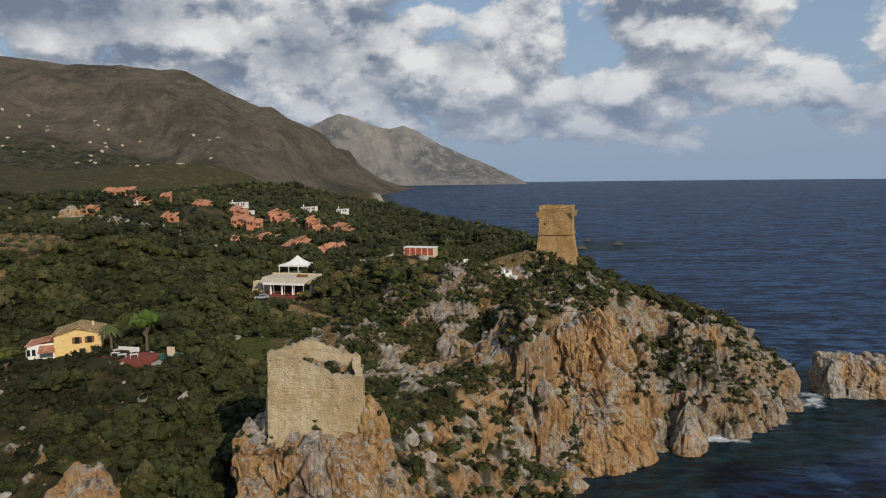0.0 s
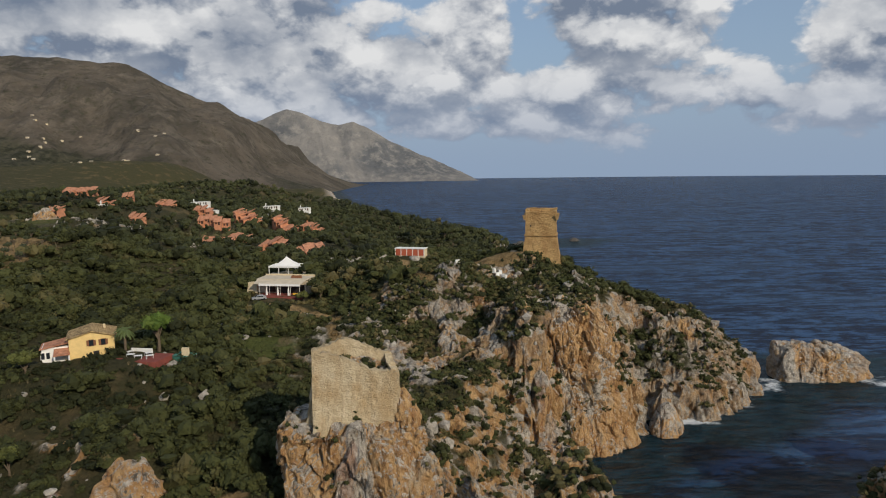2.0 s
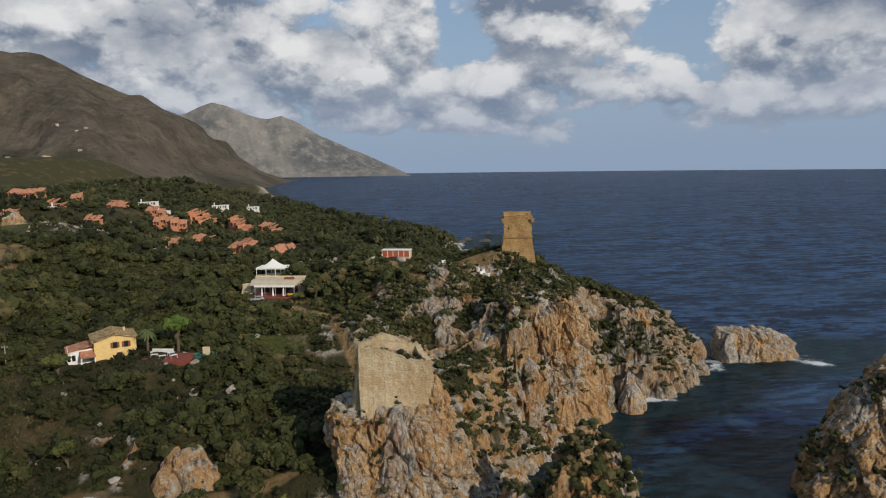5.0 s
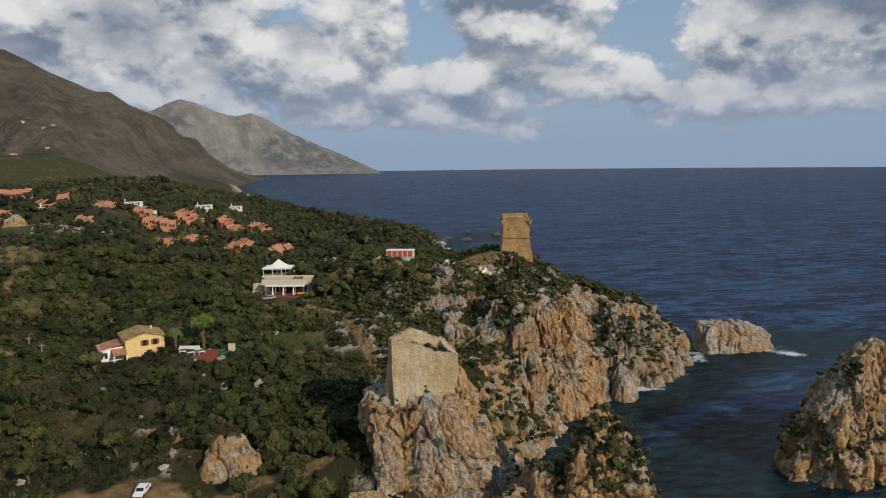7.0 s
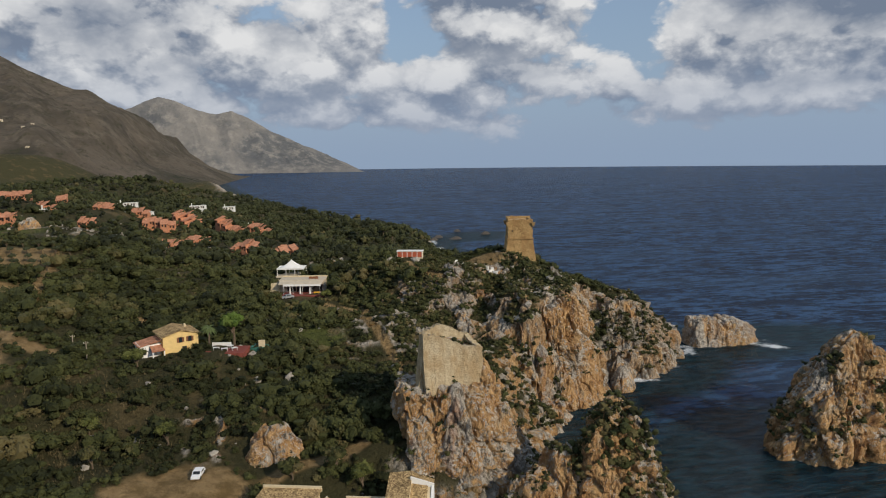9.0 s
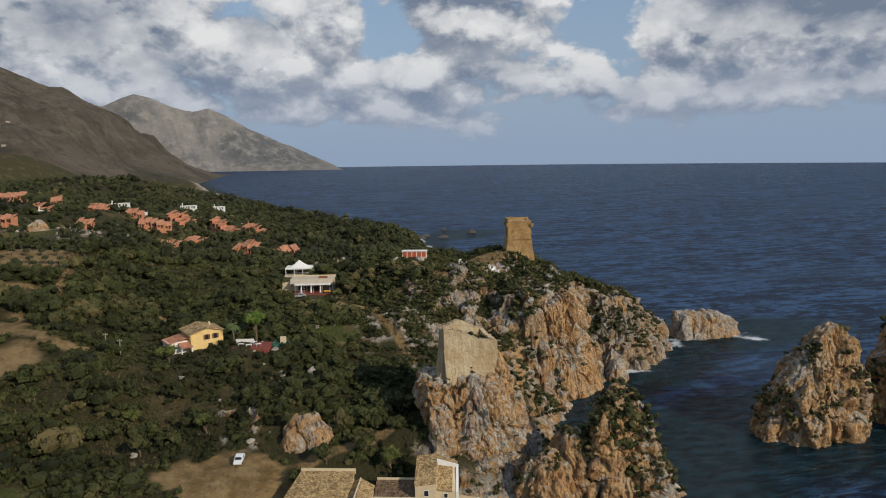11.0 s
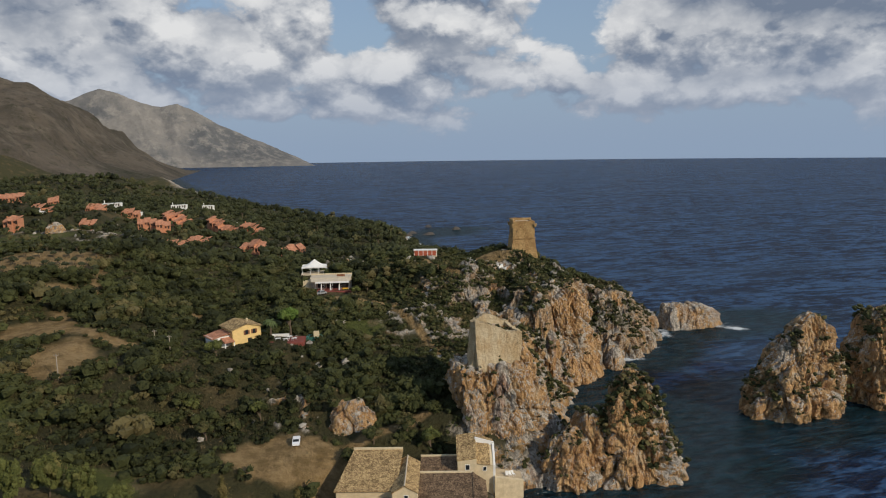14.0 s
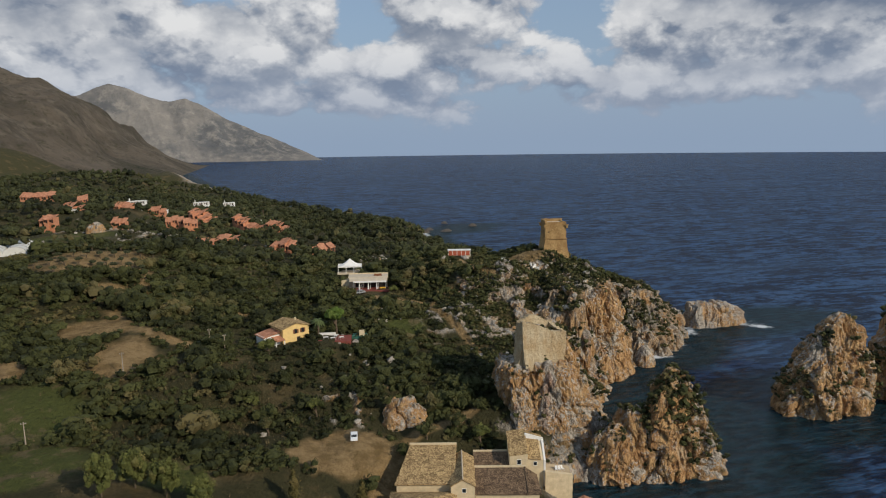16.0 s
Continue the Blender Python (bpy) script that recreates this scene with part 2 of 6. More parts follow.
def mountain_material(name, low, high_col, bare, lush=False):
    m, nt, bsdf, pos = surface(name, 1.0, 0.1)
    broad = grain(nt, pos, 0.0035, 6, 0.62, 0.4)
    spots = grain(nt, pos, 0.045, 6, 0.75)
    fine = grain(nt, pos, 0.016, 8, 0.7)
    col = blend(nt, ramp(nt, broad, 0.38, 0.62), low, high_col)
    col = blend(nt, ramp(nt, fine, 0.45, 0.7), col, bare)
    col = blend(nt, calc(nt, "MULTIPLY", ramp(nt, spots, 0.5, 0.68), 0.6 if lush else 0.22), col, (0.035, 0.042, 0.02))
    if lush:
        sep = nt.nodes.new("ShaderNodeSeparateXYZ")
        nt.links.new(pos, sep.inputs[0])
        rise = calc(nt, "MULTIPLY", calc(nt, "SUBTRACT", -560.0, sep.outputs[0]), 0.23)
        edge = calc(nt, "ADD", calc(nt, "SUBTRACT", sep.outputs[2], rise), calc(nt, "MULTIPLY", calc(nt, "SUBTRACT", broad, 0.5), 200.0))
        green = blend(nt, ramp(nt, spots, 0.36, 0.66), (0.020, 0.026, 0.014), (0.105, 0.098, 0.066))
        col = blend(nt, calc(nt, "MULTIPLY", ramp(nt, edge, 70.0, 10.0), 0.9), col, green)
    nt.links.new(col, bsdf.inputs["Base Color"])
    relief(nt, bsdf, calc(nt, "ADD", fine, calc(nt, "MULTIPLY", spots, 0.4)), 22.0 if lush else 9.0)
    return m


def leaf_material(name, dark, light, dry):
    m, nt, bsdf, pos = surface(name, 0.75, 0.2)
    geo = nt.nodes.new("ShaderNodeNewGeometry")
    tint = attr(nt, "tint")
    spray = grain(nt, pos, 1.9, 8, 0.78)
    mix = calc(nt, "ADD", calc(nt, "MULTIPLY", geo.outputs["Random Per Island"], 0.45), calc(nt, "MULTIPLY", ramp(nt, spray, 0.36, 0.66), 0.55))
    col = blend(nt, mix, dark, light)
    col = blend(nt, ramp(nt, tint, 0.62, 1.0), col, dry)
    col = blend(nt, ramp(nt, tint, 0.38, 0.0), col, tuple(v * 0.75 for v in dark))
    nt.links.new(col, bsdf.inputs["Base Color"])
    relief(nt, bsdf, spray, 0.3)
    return m


def plain(name, base, rough=0.8, mottle=0.25, scale=1.2, bump=0.02, metallic=0.0):
    m, nt, bsdf, pos = surface(name, rough)
    n1 = grain(nt, pos, scale, 6, 0.65)
    n2 = grain(nt, pos, scale * 9, 4, 0.6)
    mix = calc(nt, "ADD", calc(nt, "MULTIPLY", n1, 0.7), calc(nt, "MULTIPLY", n2, 0.3))
    col = blend(nt, ramp(nt, mix, 0.3, 0.7), tuple(v * (1 - mottle) for v in base), tuple(min(1, v * (1 + mottle)) for v in base))
    nt.links.new(col, bsdf.inputs["Base Color"])
    bsdf.inputs["Metallic"].default_value = metallic
    if bump:
        relief(nt, bsdf, mix, bump)
    return m


def masonry(name, light, dark, stone=2.6):
    m, nt, bsdf, pos = surface(name, 0.92, 0.15)
    vor = nt.nodes.new("ShaderNodeTexVoronoi")
    vor.inputs["Scale"].default_value = stone
    nt.links.new(stretch(nt, pos, 1, 1, 1.5), vor.inputs["Vector"])
    sp = nt.nodes.new("ShaderNodeSeparateColor")
    nt.links.new(vor.outputs["Color"], sp.inputs[0])
    broad = grain(nt, stretch(nt, pos, 1, 1, 0.6), 0.28, 6, 0.65)
    fine = grain(nt, pos, 5.0, 6, 0.7)
    col = blend(nt, ramp(nt, broad, 0.35, 0.68), light, dark)
    col = blend(nt, calc(nt, "MULTIPLY", sp.outputs[0], 0.30), col, tuple(v * 0.5 for v in dark))
    col = blend(nt, calc(nt, "MULTIPLY", ramp(nt, fine, 0.55, 0.75), 0.5), col, tuple(v * 0.35 for v in dark))
    nt.links.new(col, bsdf.inputs["Base Color"])
    relief(nt, bsdf, calc(nt, "ADD", calc(nt, "MULTIPLY", vor.outputs["Distance"], -0.6), fine), 0.18)
    return m


def tiled(name, light, dark):
    """Barrel roof tiles: rows down the slope, sun-bleached and stained."""
    m, nt, bsdf, pos = surface(name, 0.9, 0.15)
    cell = nt.nodes.new("ShaderNodeTexVoronoi")
    cell.inputs["Scale"].default_value = 3.6
    nt.links.new(pos, cell.inputs["Vector"])
    sp = nt.nodes.new("ShaderNodeSeparateColor")
    nt.links.new(cell.outputs["Color"], sp.inputs[0])
    broad = grain(nt, pos, 0.6, 5, 0.6)
    col = blend(nt, sp.outputs[0], dark, light)
    col = blend(nt, calc(nt, "MULTIPLY", ramp(nt, broad, 0.45, 0.7), 0.6), col, tuple(v * 0.4 for v in dark))
    nt.links.new(col, bsdf.inputs["Base Color"])
    relief(nt, bsdf, cell.outputs["Distance"], 0.12)
    return m


def sea_material():
    m = bpy.data.materials.new("sea_water")
    m.use_nodes = True
    nt = m.node_tree
    nt.nodes.clear()
    pos = nt.nodes.new("ShaderNodeTexCoord").outputs["Object"]
    shore = attr(nt, "shore")
    swell = grain(nt, stretch(nt, pos, 0.05, 0.16, 1), 0.9, 4, 0.6, 0.4)
    wave = grain(nt, stretch(nt, pos, 0.16, 0.42, 1), 0.9, 5, 0.62, 0.3)
    chop = grain(nt, stretch(nt, pos, 0.7, 1.5, 1), 0.9, 5, 0.65)
    streaks = grain(nt, stretch(nt, pos, 0.003, 0.018, 1), 1.0, 5, 0.6)
    roll = grain(nt, stretch(nt, pos, 0.013, 0.05, 1), 1.0, 4, 0.65, 0.5)
    ripple_light = calc(nt, "ADD", calc(nt, "ADD", calc(nt, "MULTIPLY", swell, 0.36), calc(nt, "MULTIPLY", chop, 0.12)), calc(nt, "ADD", calc(nt, "MULTIPLY", wave, 0.32), calc(nt, "MULTIPLY", roll, 0.20)))
    # Crests and troughs painted light and dark, as sky gleam and wave shade.
    deep = blend(nt, ramp(nt, ripple_light, 0.465, 0.55), (0.002, 0.009, 0.030), (0.036, 0.090, 0.192))
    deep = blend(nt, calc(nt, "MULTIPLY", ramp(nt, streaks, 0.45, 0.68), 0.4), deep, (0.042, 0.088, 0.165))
    # Teal inshore water, darkened in colour for rock shade and reflection.
    shaded_shallow = blend(nt, ramp(nt, wave, 0.38, 0.66), (0.003, 0.014, 0.018), (0.011, 0.036, 0.043))
    col = blend(nt, calc(nt, "MULTIPLY", ramp(nt, shore, 0.02, 0.7), 0.9), deep, shaded_shallow)
    lace = grain(nt, pos, 0.34, 8, 0.68, 1.2)
    foam = ramp(nt, calc(nt, "ADD", calc(nt, "MULTIPLY", attr(nt, "foam"), 0.62), calc(nt, "MULTIPLY", lace, 0.62)), 0.60, 0.84)
    caps = ramp(nt, calc(nt, "ADD", grain(nt, stretch(nt, pos, 0.25, 0.6, 1), 0.3, 6, 0.7), calc(nt, "MULTIPLY", streaks, 0.25)), 0.86, 0.9)
    white = calc(nt, "MAXIMUM", foam, calc(nt, "MULTIPLY", caps, 0.5))
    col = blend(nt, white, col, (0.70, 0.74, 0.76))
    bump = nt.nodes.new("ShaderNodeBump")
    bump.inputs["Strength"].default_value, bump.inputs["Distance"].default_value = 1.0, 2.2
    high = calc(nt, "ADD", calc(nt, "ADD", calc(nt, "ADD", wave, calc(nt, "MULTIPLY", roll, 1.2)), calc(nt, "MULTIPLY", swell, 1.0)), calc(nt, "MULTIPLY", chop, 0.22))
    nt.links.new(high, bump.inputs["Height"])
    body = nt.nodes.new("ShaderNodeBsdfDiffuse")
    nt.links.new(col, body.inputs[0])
    gloss = nt.nodes.new("ShaderNodeBsdfGlossy")
    gloss.inputs["Roughness"].default_value = 0.2
    edge = nt.nodes.new("ShaderNodeFresnel")
    edge.inputs[0].default_value = 1.33
    for n in (body, gloss, edge):
        nt.links.new(bump.outputs[0], n.inputs["Normal"])
    mix = nt.nodes.new("ShaderNodeMixShader")
    share = calc(nt, "MULTIPLY", calc(nt, "MULTIPLY", edge.outputs[0], 0.46), calc(nt, "SUBTRACT", 1.0, white))
    nt.links.new(share, mix.inputs[0])
    nt.links.new(body.outputs[0], mix.inputs[1])
    nt.links.new(gloss.outputs[0], mix.inputs[2])
    out = nt.nodes.new("ShaderNodeOutputMaterial")
    nt.links.new(mix.outputs[0], out.inputs[0])
    return m


ROCK = rock_material("weathered_limestone")
CRAG = rock_material("crag_limestone", 0.7, 0.0, 0.06)
PALE_ROCK = rock_material("pale_crag_limestone", 0.0, 0.6)
GROUND = ground_material()
NEAR_HILL = mountain_material("hill_scrub", (0.084, 0.074, 0.058), (0.150, 0.124, 0.095), (0.185, 0.156, 0.122), True)
# Pale blue-grey base colours put the distance haze into the far mountain.
FAR_HILL = mountain_material("far_mountain_hazed", (0.12, 0.125, 0.13), (0.22, 0.21, 0.195), (0.28, 0.265, 0.24))
LEAF = leaf_material("maquis_leaves", (0.027, 0.032, 0.011), (0.082, 0.089, 0.028), (0.130, 0.108, 0.045))
PINE = leaf_material("pine_leaves", (0.024, 0.029, 0.012), (0.072, 0.079, 0.029), (0.11, 0.094, 0.040))
FRESH = leaf_material("fresh_leaves", (0.045, 0.085, 0.015), (0.13, 0.19, 0.035), (0.16, 0.18, 0.05))
DRY = leaf_material("dry_grass", (0.075, 0.065, 0.03), (0.19, 0.15, 0.075), (0.22, 0.17, 0.09))
POPLAR = leaf_material("poplar_leaves", (0.055, 0.052, 0.016), (0.14, 0.115, 0.038), (0.18, 0.135, 0.05))
BARK = plain("bark", (0.12, 0.09, 0.06), 0.95, 0.35, 2.0, 0.03)
SEA = sea_material()
RUIN = masonry("ruin_masonry", (0.53, 0.445, 0.30), (0.41, 0.30, 0.165), 3.0)
TOWER = masonry("tower_masonry", (0.50, 0.335, 0.15), (0.33, 0.20, 0.085), 1.8)
WET_ROCK = plain("wet_rock", (0.085, 0.072, 0.058), 0.6, 0.4, 0.8, 0.3)
TERRACOTTA = plain("terracotta_render", (0.50, 0.225, 0.125), 0.9, 0.22, 0.7, 0.02)
ORANGE_TILE = tiled("terracotta_tiles", (0.62, 0.31, 0.19), (0.42, 0.185, 0.105))
OLD_TILE = tiled("old_roof_tiles", (0.60, 0.43, 0.21), (0.19, 0.12, 0.058))
BROWN_TILE = tiled("brown_roof_tiles", (0.26, 0.18, 0.11), (0.08, 0.052, 0.035))
YELLOW = plain("yellow_render", (0.72, 0.52, 0.22), 0.9, 0.12, 0.7, 0.01)
CREAM = plain("cream_render", (0.62, 0.51, 0.33), 0.9, 0.15, 0.7, 0.01)
WHITE = plain("white_paint", (0.78, 0.77, 0.73), 0.7, 0.08, 0.8, 0.005)
CANVAS = plain("white_canvas", (0.80, 0.79, 0.75), 0.8, 0.05, 0.5, 0.01)
BEIGE = plain("beige_roofing", (0.55, 0.47, 0.35), 0.9, 0.15, 0.5, 0.01)
# Near-black, painted in for the shade inside openings.
DARK = plain("opening_shade", (0.025, 0.022, 0.02), 0.6, 0.2, 1.0, 0.0)
SHUTTER = plain("brown_shutter", (0.20, 0.085, 0.04), 0.7, 0.2, 2.0, 0.01)
GLASS = plain("dark_glass", (0.02, 0.025, 0.03), 0.08, 0.1, 1.0, 0.0)
RUBBER = plain("rubber", (0.02, 0.02, 0.02), 0.8, 0.1, 1.0, 0.0)
CARPAINT = plain("white_car_paint", (0.80, 0.80, 0.80), 0.25, 0.02, 1.0, 0.0)
STEEL = plain("grey_steel", (0.35, 0.36, 0.37), 0.5, 0.1, 1.0, 0.0, 0.6)
WOODPOLE = plain("weathered_wood", (0.32, 0.27, 0.21), 0.9, 0.25, 3.0, 0.01)
RED = plain("red_paving", (0.22, 0.06, 0.045), 0.9, 0.2, 1.0, 0.02)
GREEN_NET = plain("green_awning", (0.05, 0.17, 0.13), 0.85, 0.15, 1.0, 0.01)
PLASTIC = plain("greenhouse_film", (0.62, 0.62, 0.58), 0.5, 0.1, 0.6, 0.01)
SAND = plain("sandy_track", (0.46, 0.36, 0.23), 0.95, 0.2, 0.6, 0.03)

# ---- numpy tools ----
rng = np.random.default_rng(7)


def lattice(ix, iy, iz, seed):
    h = (ix * 374761393 + iy * 668265263 + iz * 2147483647 + seed * 974634777) & 0xFFFFFFFF
    h = ((h ^ (h >> 13)) * 1274126177) & 0xFFFFFFFF
    h = h ^ (h >> 16)
    return (h & 0xFFFF) / 65535.0


def value_noise(x, y, z, seed=0):
    fx, fy, fz = np.floor(x), np.floor(y), np.floor(z)
    ix, iy, iz = fx.astype(np.int64), fy.astype(np.int64), fz.astype(np.int64)
    u, v, w = x - fx, y - fy, z - fz
    u, v, w = (a * a * a * (a * (a * 6 - 15) + 10) for a in (u, v, w))
    total = 0
    for dx in (0, 1):
        for dy in (0, 1):
            for dz in (0, 1):
                k = (u if dx else 1 - u) * (v if dy else 1 - v) * (w if dz else 1 - w)
                total = total + k * lattice(ix + dx, iy + dy, iz + dz, seed)
    return total


def fbm(x, y, z, size, octaves=4, seed=0, gain=0.5, ridged=False):
    """Noise of about -1 to 1, with features of that size in metres."""
    total, amp, norm, f = 0, 1.0, 0.0, 1.0 / size
    for o in range(octaves):
        n = value_noise(x * f + 17.3 * o, y * f - 9.1 * o, z * f + 4.7 * o, seed + o) * 2 - 1
        total = total + amp * (1 - 2 * np.abs(n) if ridged else n)
        norm += amp
        amp, f = amp * gain, f * 2.03
    return total / norm


def cells(x, y, z, seed=0):
    """Cell noise: distance to the joint between blocks, 0 on it, and a random value for each block."""
    ix, iy, iz = (np.floor(a).astype(np.int64) for a in (x, y, z))
    f1, f2, who = np.full(x.shape, 9.0), np.full(x.shape, 9.0), np.zeros(x.shape)
    for dx in (-1, 0, 1):
        for dy in (-1, 0, 1):
            for dz in (-1, 0, 1):
                cx, cy, cz = ix + dx, iy + dy, iz + dz
                d = np.sqrt((cx + lattice(cx, cy, cz, seed) - x) ** 2 + (cy + lattice(cx, cy, cz, seed + 1) - y) ** 2 + (cz + lattice(cx, cy, cz, seed + 2) - z) ** 2)
                closer = d < f1
                f2 = np.where(closer, f1, np.minimum(f2, d))
                who = np.where(closer, lattice(cx, cy, cz, seed + 3), who)
                f1 = np.where(closer, d, f1)
    return f2 - f1, who


def crag_relief(x, y, z, seed=0):
    """Metres by which a limestone wall stands out: tall jointed blocks, smaller slabs on them, worn grain."""
    wx, wy = fbm(x, y, z, 6, 3, seed + 11) * 2.2, fbm(y, x, z, 6, 3, seed + 14) * 2.2
    wz = fbm(x, z, y, 7, 2, seed + 17) * 3.0
    j1, b1 = cells((x + wx) / 5.6, (y + wy) / 5.6, (z + wz) / 10.0, seed)
    j2, b2 = cells((x + wx) / 2.0, (y + wy) / 2.0, (z + wz) / 4.2, seed + 30)
    j3, b3 = cells((x + wy) / 0.95, (y + wx) / 0.95, z / 1.5, seed + 60)
    return ((b1 - 0.5) * 2.4 + smooth(j1, 0, 0.35) * 1.2 + (b2 - 0.5) * 0.6 + smooth(j2, 0, 0.35) * 0.42
            + (b3 - 0.5) * 0.36 + smooth(j3, 0, 0.3) * 0.22 + fbm(x, y, z * 0.6, 1.6, 4, seed + 90, 0.6) * 0.36 - 0.8)


def smooth(a, lo, hi):
    t = np.clip((a - lo) / (hi - lo), 0, 1)
    return t * t * (3 - 2 * t)


def np_mesh(name, verts, quads=None, tris=None, material=None, flat=False, **attrs):
    me = bpy.data.meshes.new(name)
    groups = [g for g in (quads, tris) if g is not None and len(g)]
    sizes = np.concatenate([np.full(len(g), g.shape[1], np.int32) for g in groups])
    loops = np.concatenate([g.ravel() for g in groups]).astype(np.int32)
    me.vertices.add(len(verts))
    me.vertices.foreach_set("co", np.ascontiguousarray(verts, np.float32).ravel())
    me.loops.add(len(loops))
    me.loops.foreach_set("vertex_index", loops)
    me.polygons.add(len(sizes))
    me.polygons.foreach_set("loop_start", np.concatenate([[0], np.cumsum(sizes)[:-1]]).astype(np.int32))
    me.polygons.foreach_set("loop_total", sizes)
    me.polygons.foreach_set("use_smooth", np.full(len(sizes), not flat))
    for key, values in attrs.items():
        me.attributes.new(key, "FLOAT", "POINT").data.foreach_set("value", np.ascontiguousarray(values, np.float32))
    me.update(calc_edges=True)
    me.validate()
    if material:
        me.materials.append(material)
    return me


def grid_quads(rows, cols, wrap=False):
    i = np.arange(rows - 1)[:, None] * cols
    j = np.arange(cols if wrap else cols - 1)[None, :]
    k = (j + 1) % cols
    return np.stack([i + j, i + k, i + cols + k, i + cols + j], -1).reshape(-1, 4)


# ---- plan of the land ----
# Shore line, sea to the right of it as it runs away from the harbour.
SHORE = np.array([
    (-40, -400), (-34, 20), (-26, 55), (-27, 78), (-16, 80), (-6, 86), (0, 98), (2, 108), (7, 118), (13, 128), (21, 139.5), (32, 146), (38, 151.5),
    (42, 156), (43, 163), (48, 166), (53, 163), (60, 163), (74, 171.5), (86, 187), (90, 196), (82, 205), (64, 211), (50, 222), (38, 250), (34, 320), (36, 400), (48, 480), (54, 565),
    (34, 610), (6, 690), (-26, 760), (-80, 930), (-140, 1160), (-255, 1650), (-370, 2300), (-3000, 2600), (-3000, -400)], float)
# Spot heights of the shelves and slopes: x, y, z.
SHELVES = (
    (-60, 62, 4), (-34, 74, 4.5), (-40, 84, 9), (-66, 74, 5.5), (-57, 79, 6.5), (-72, 62, 5), (-78, 88, 14.5), (-95, 88, 16), (-56, 92, 14), (-38, 96, 16), (-22, 97, 25), (-84, 136, 27), (-112, 132, 28), (-139, 150, 32), (-160, 197, 42), (-57, 181, 31))
SLOPES = (
    (-57, 222, 33), (-40, 163, 28), (-20, 188, 41), (14, 184, 43.5), (7, 156, 35), (-11, 139, 22), (0, 157, 27), (42, 176, 31), (62, 180, 28.5), (72, 182, 24), (52, 170, 27), (80, 185, 12), (-134, 352, 29), (-65, 115, 20), (-35, 125, 20), (25, 168, 39), (-5, 172, 41))
HINTERLAND = (
    (-150, 480, 33), (-110, 415, 28), (-140, 438, 31.5), (-85, 300, 30), (-198, 439, 45), (-238, 425, 53), (25, 350, 19), (10, 520, 9), (-60, 800, 6), (-60, 480, 21), (-120, 700, 22), (-170, 267, 48.5), (-163, 236, 45.5), (-300, 620, 46), (-50, 650, 11), (-130, 650, 23))
FOOTHILLS = (
    (-200, 660, 34), (-150, 1000, 8), (-210, 1300, 5), (-270, 1600, 5), (-420, 1300, 24), (-480, 1900, 12), (-330, 320, 74), (-250, 110, 48), (-140, 60, 22), (-200, -100, 30), (-100, -120, 10), (-330, 1000, 48), (-700, 1500, 95), (-350, 1700, 22), (-1200, 1000, 200), (-1200, 300, 190))
SPOTS = np.array(SHELVES + SLOPES + HINTERLAND + FOOTHILLS, float)


def shore_distance(x, y):
    """Metres inside (+) or outside (-) the shore line."""
    best = np.full(x.shape, 1e9)
    inside = np.zeros(x.shape, bool)
    for (ax, ay), (bx, by) in zip(SHORE, np.roll(SHORE, -1, 0)):
        dx, dy = bx - ax, by - ay
        t = np.clip(((x - ax) * dx + (y - ay) * dy) / (dx * dx + dy * dy), 0, 1)
        best = np.minimum(best, np.hypot(x - ax - t * dx, y - ay - t * dy))
        cross = ((ay > y) != (by > y)) & (x < dx * (y - ay) / (dy if dy else 1e-9) + ax)
        inside ^= cross
    return np.where(inside, best, -best)


def near(x, y, cx, cy, r):
    return np.exp(-((x - cx) ** 2 + (y - cy) ** 2) / (r * r))


def capsule(x, y, pts):
    """Distance to a line of points."""
    best = np.full(np.shape(x), 1e9)
    for (ax, ay), (bx, by) in zip(pts, pts[1:]):
        dx, dy = bx - ax, by - ay
        t = np.clip(((x - ax) * dx + (y - ay) * dy) / (dx * dx + dy * dy), 0, 1)
        best = np.minimum(best, np.hypot(x - ax - t * dx, y - ay - t * dy))
    return best


def base_height(x, y):
    num, den = 0.0, 0.0
    for sx, sy, sz in SPOTS:
        w = 1.0 / ((x - sx) ** 2 + (y - sy) ** 2 + 20.0) ** 1.7
        num, den = num + w * sz, den + w
    return num / den


def rocky_zone(x, y):
    return np.clip(near(x, y, -6, 148, 26) + near(x, y, 15, 166, 20) + 0.35 * near(x, y, -36, 156, 15) + near(x, y, 64, 178, 24) + 0.7 * near(x, y, -74, 104, 12) + 0.8 * near(x, y, -150, 285, 34) + 0.9 * near(x, y, -44, 234, 13) + 0.9 * near(x, y, -74, 258, 10), 0, 1)


def knobs(x, y):
    """Limestone ribs that break through the scrub."""
    return np.maximum(0, fbm(x, y, x * 0, 7.0, 4, 81, 0.6, True) - 0.34) * rocky_zone(x, y)


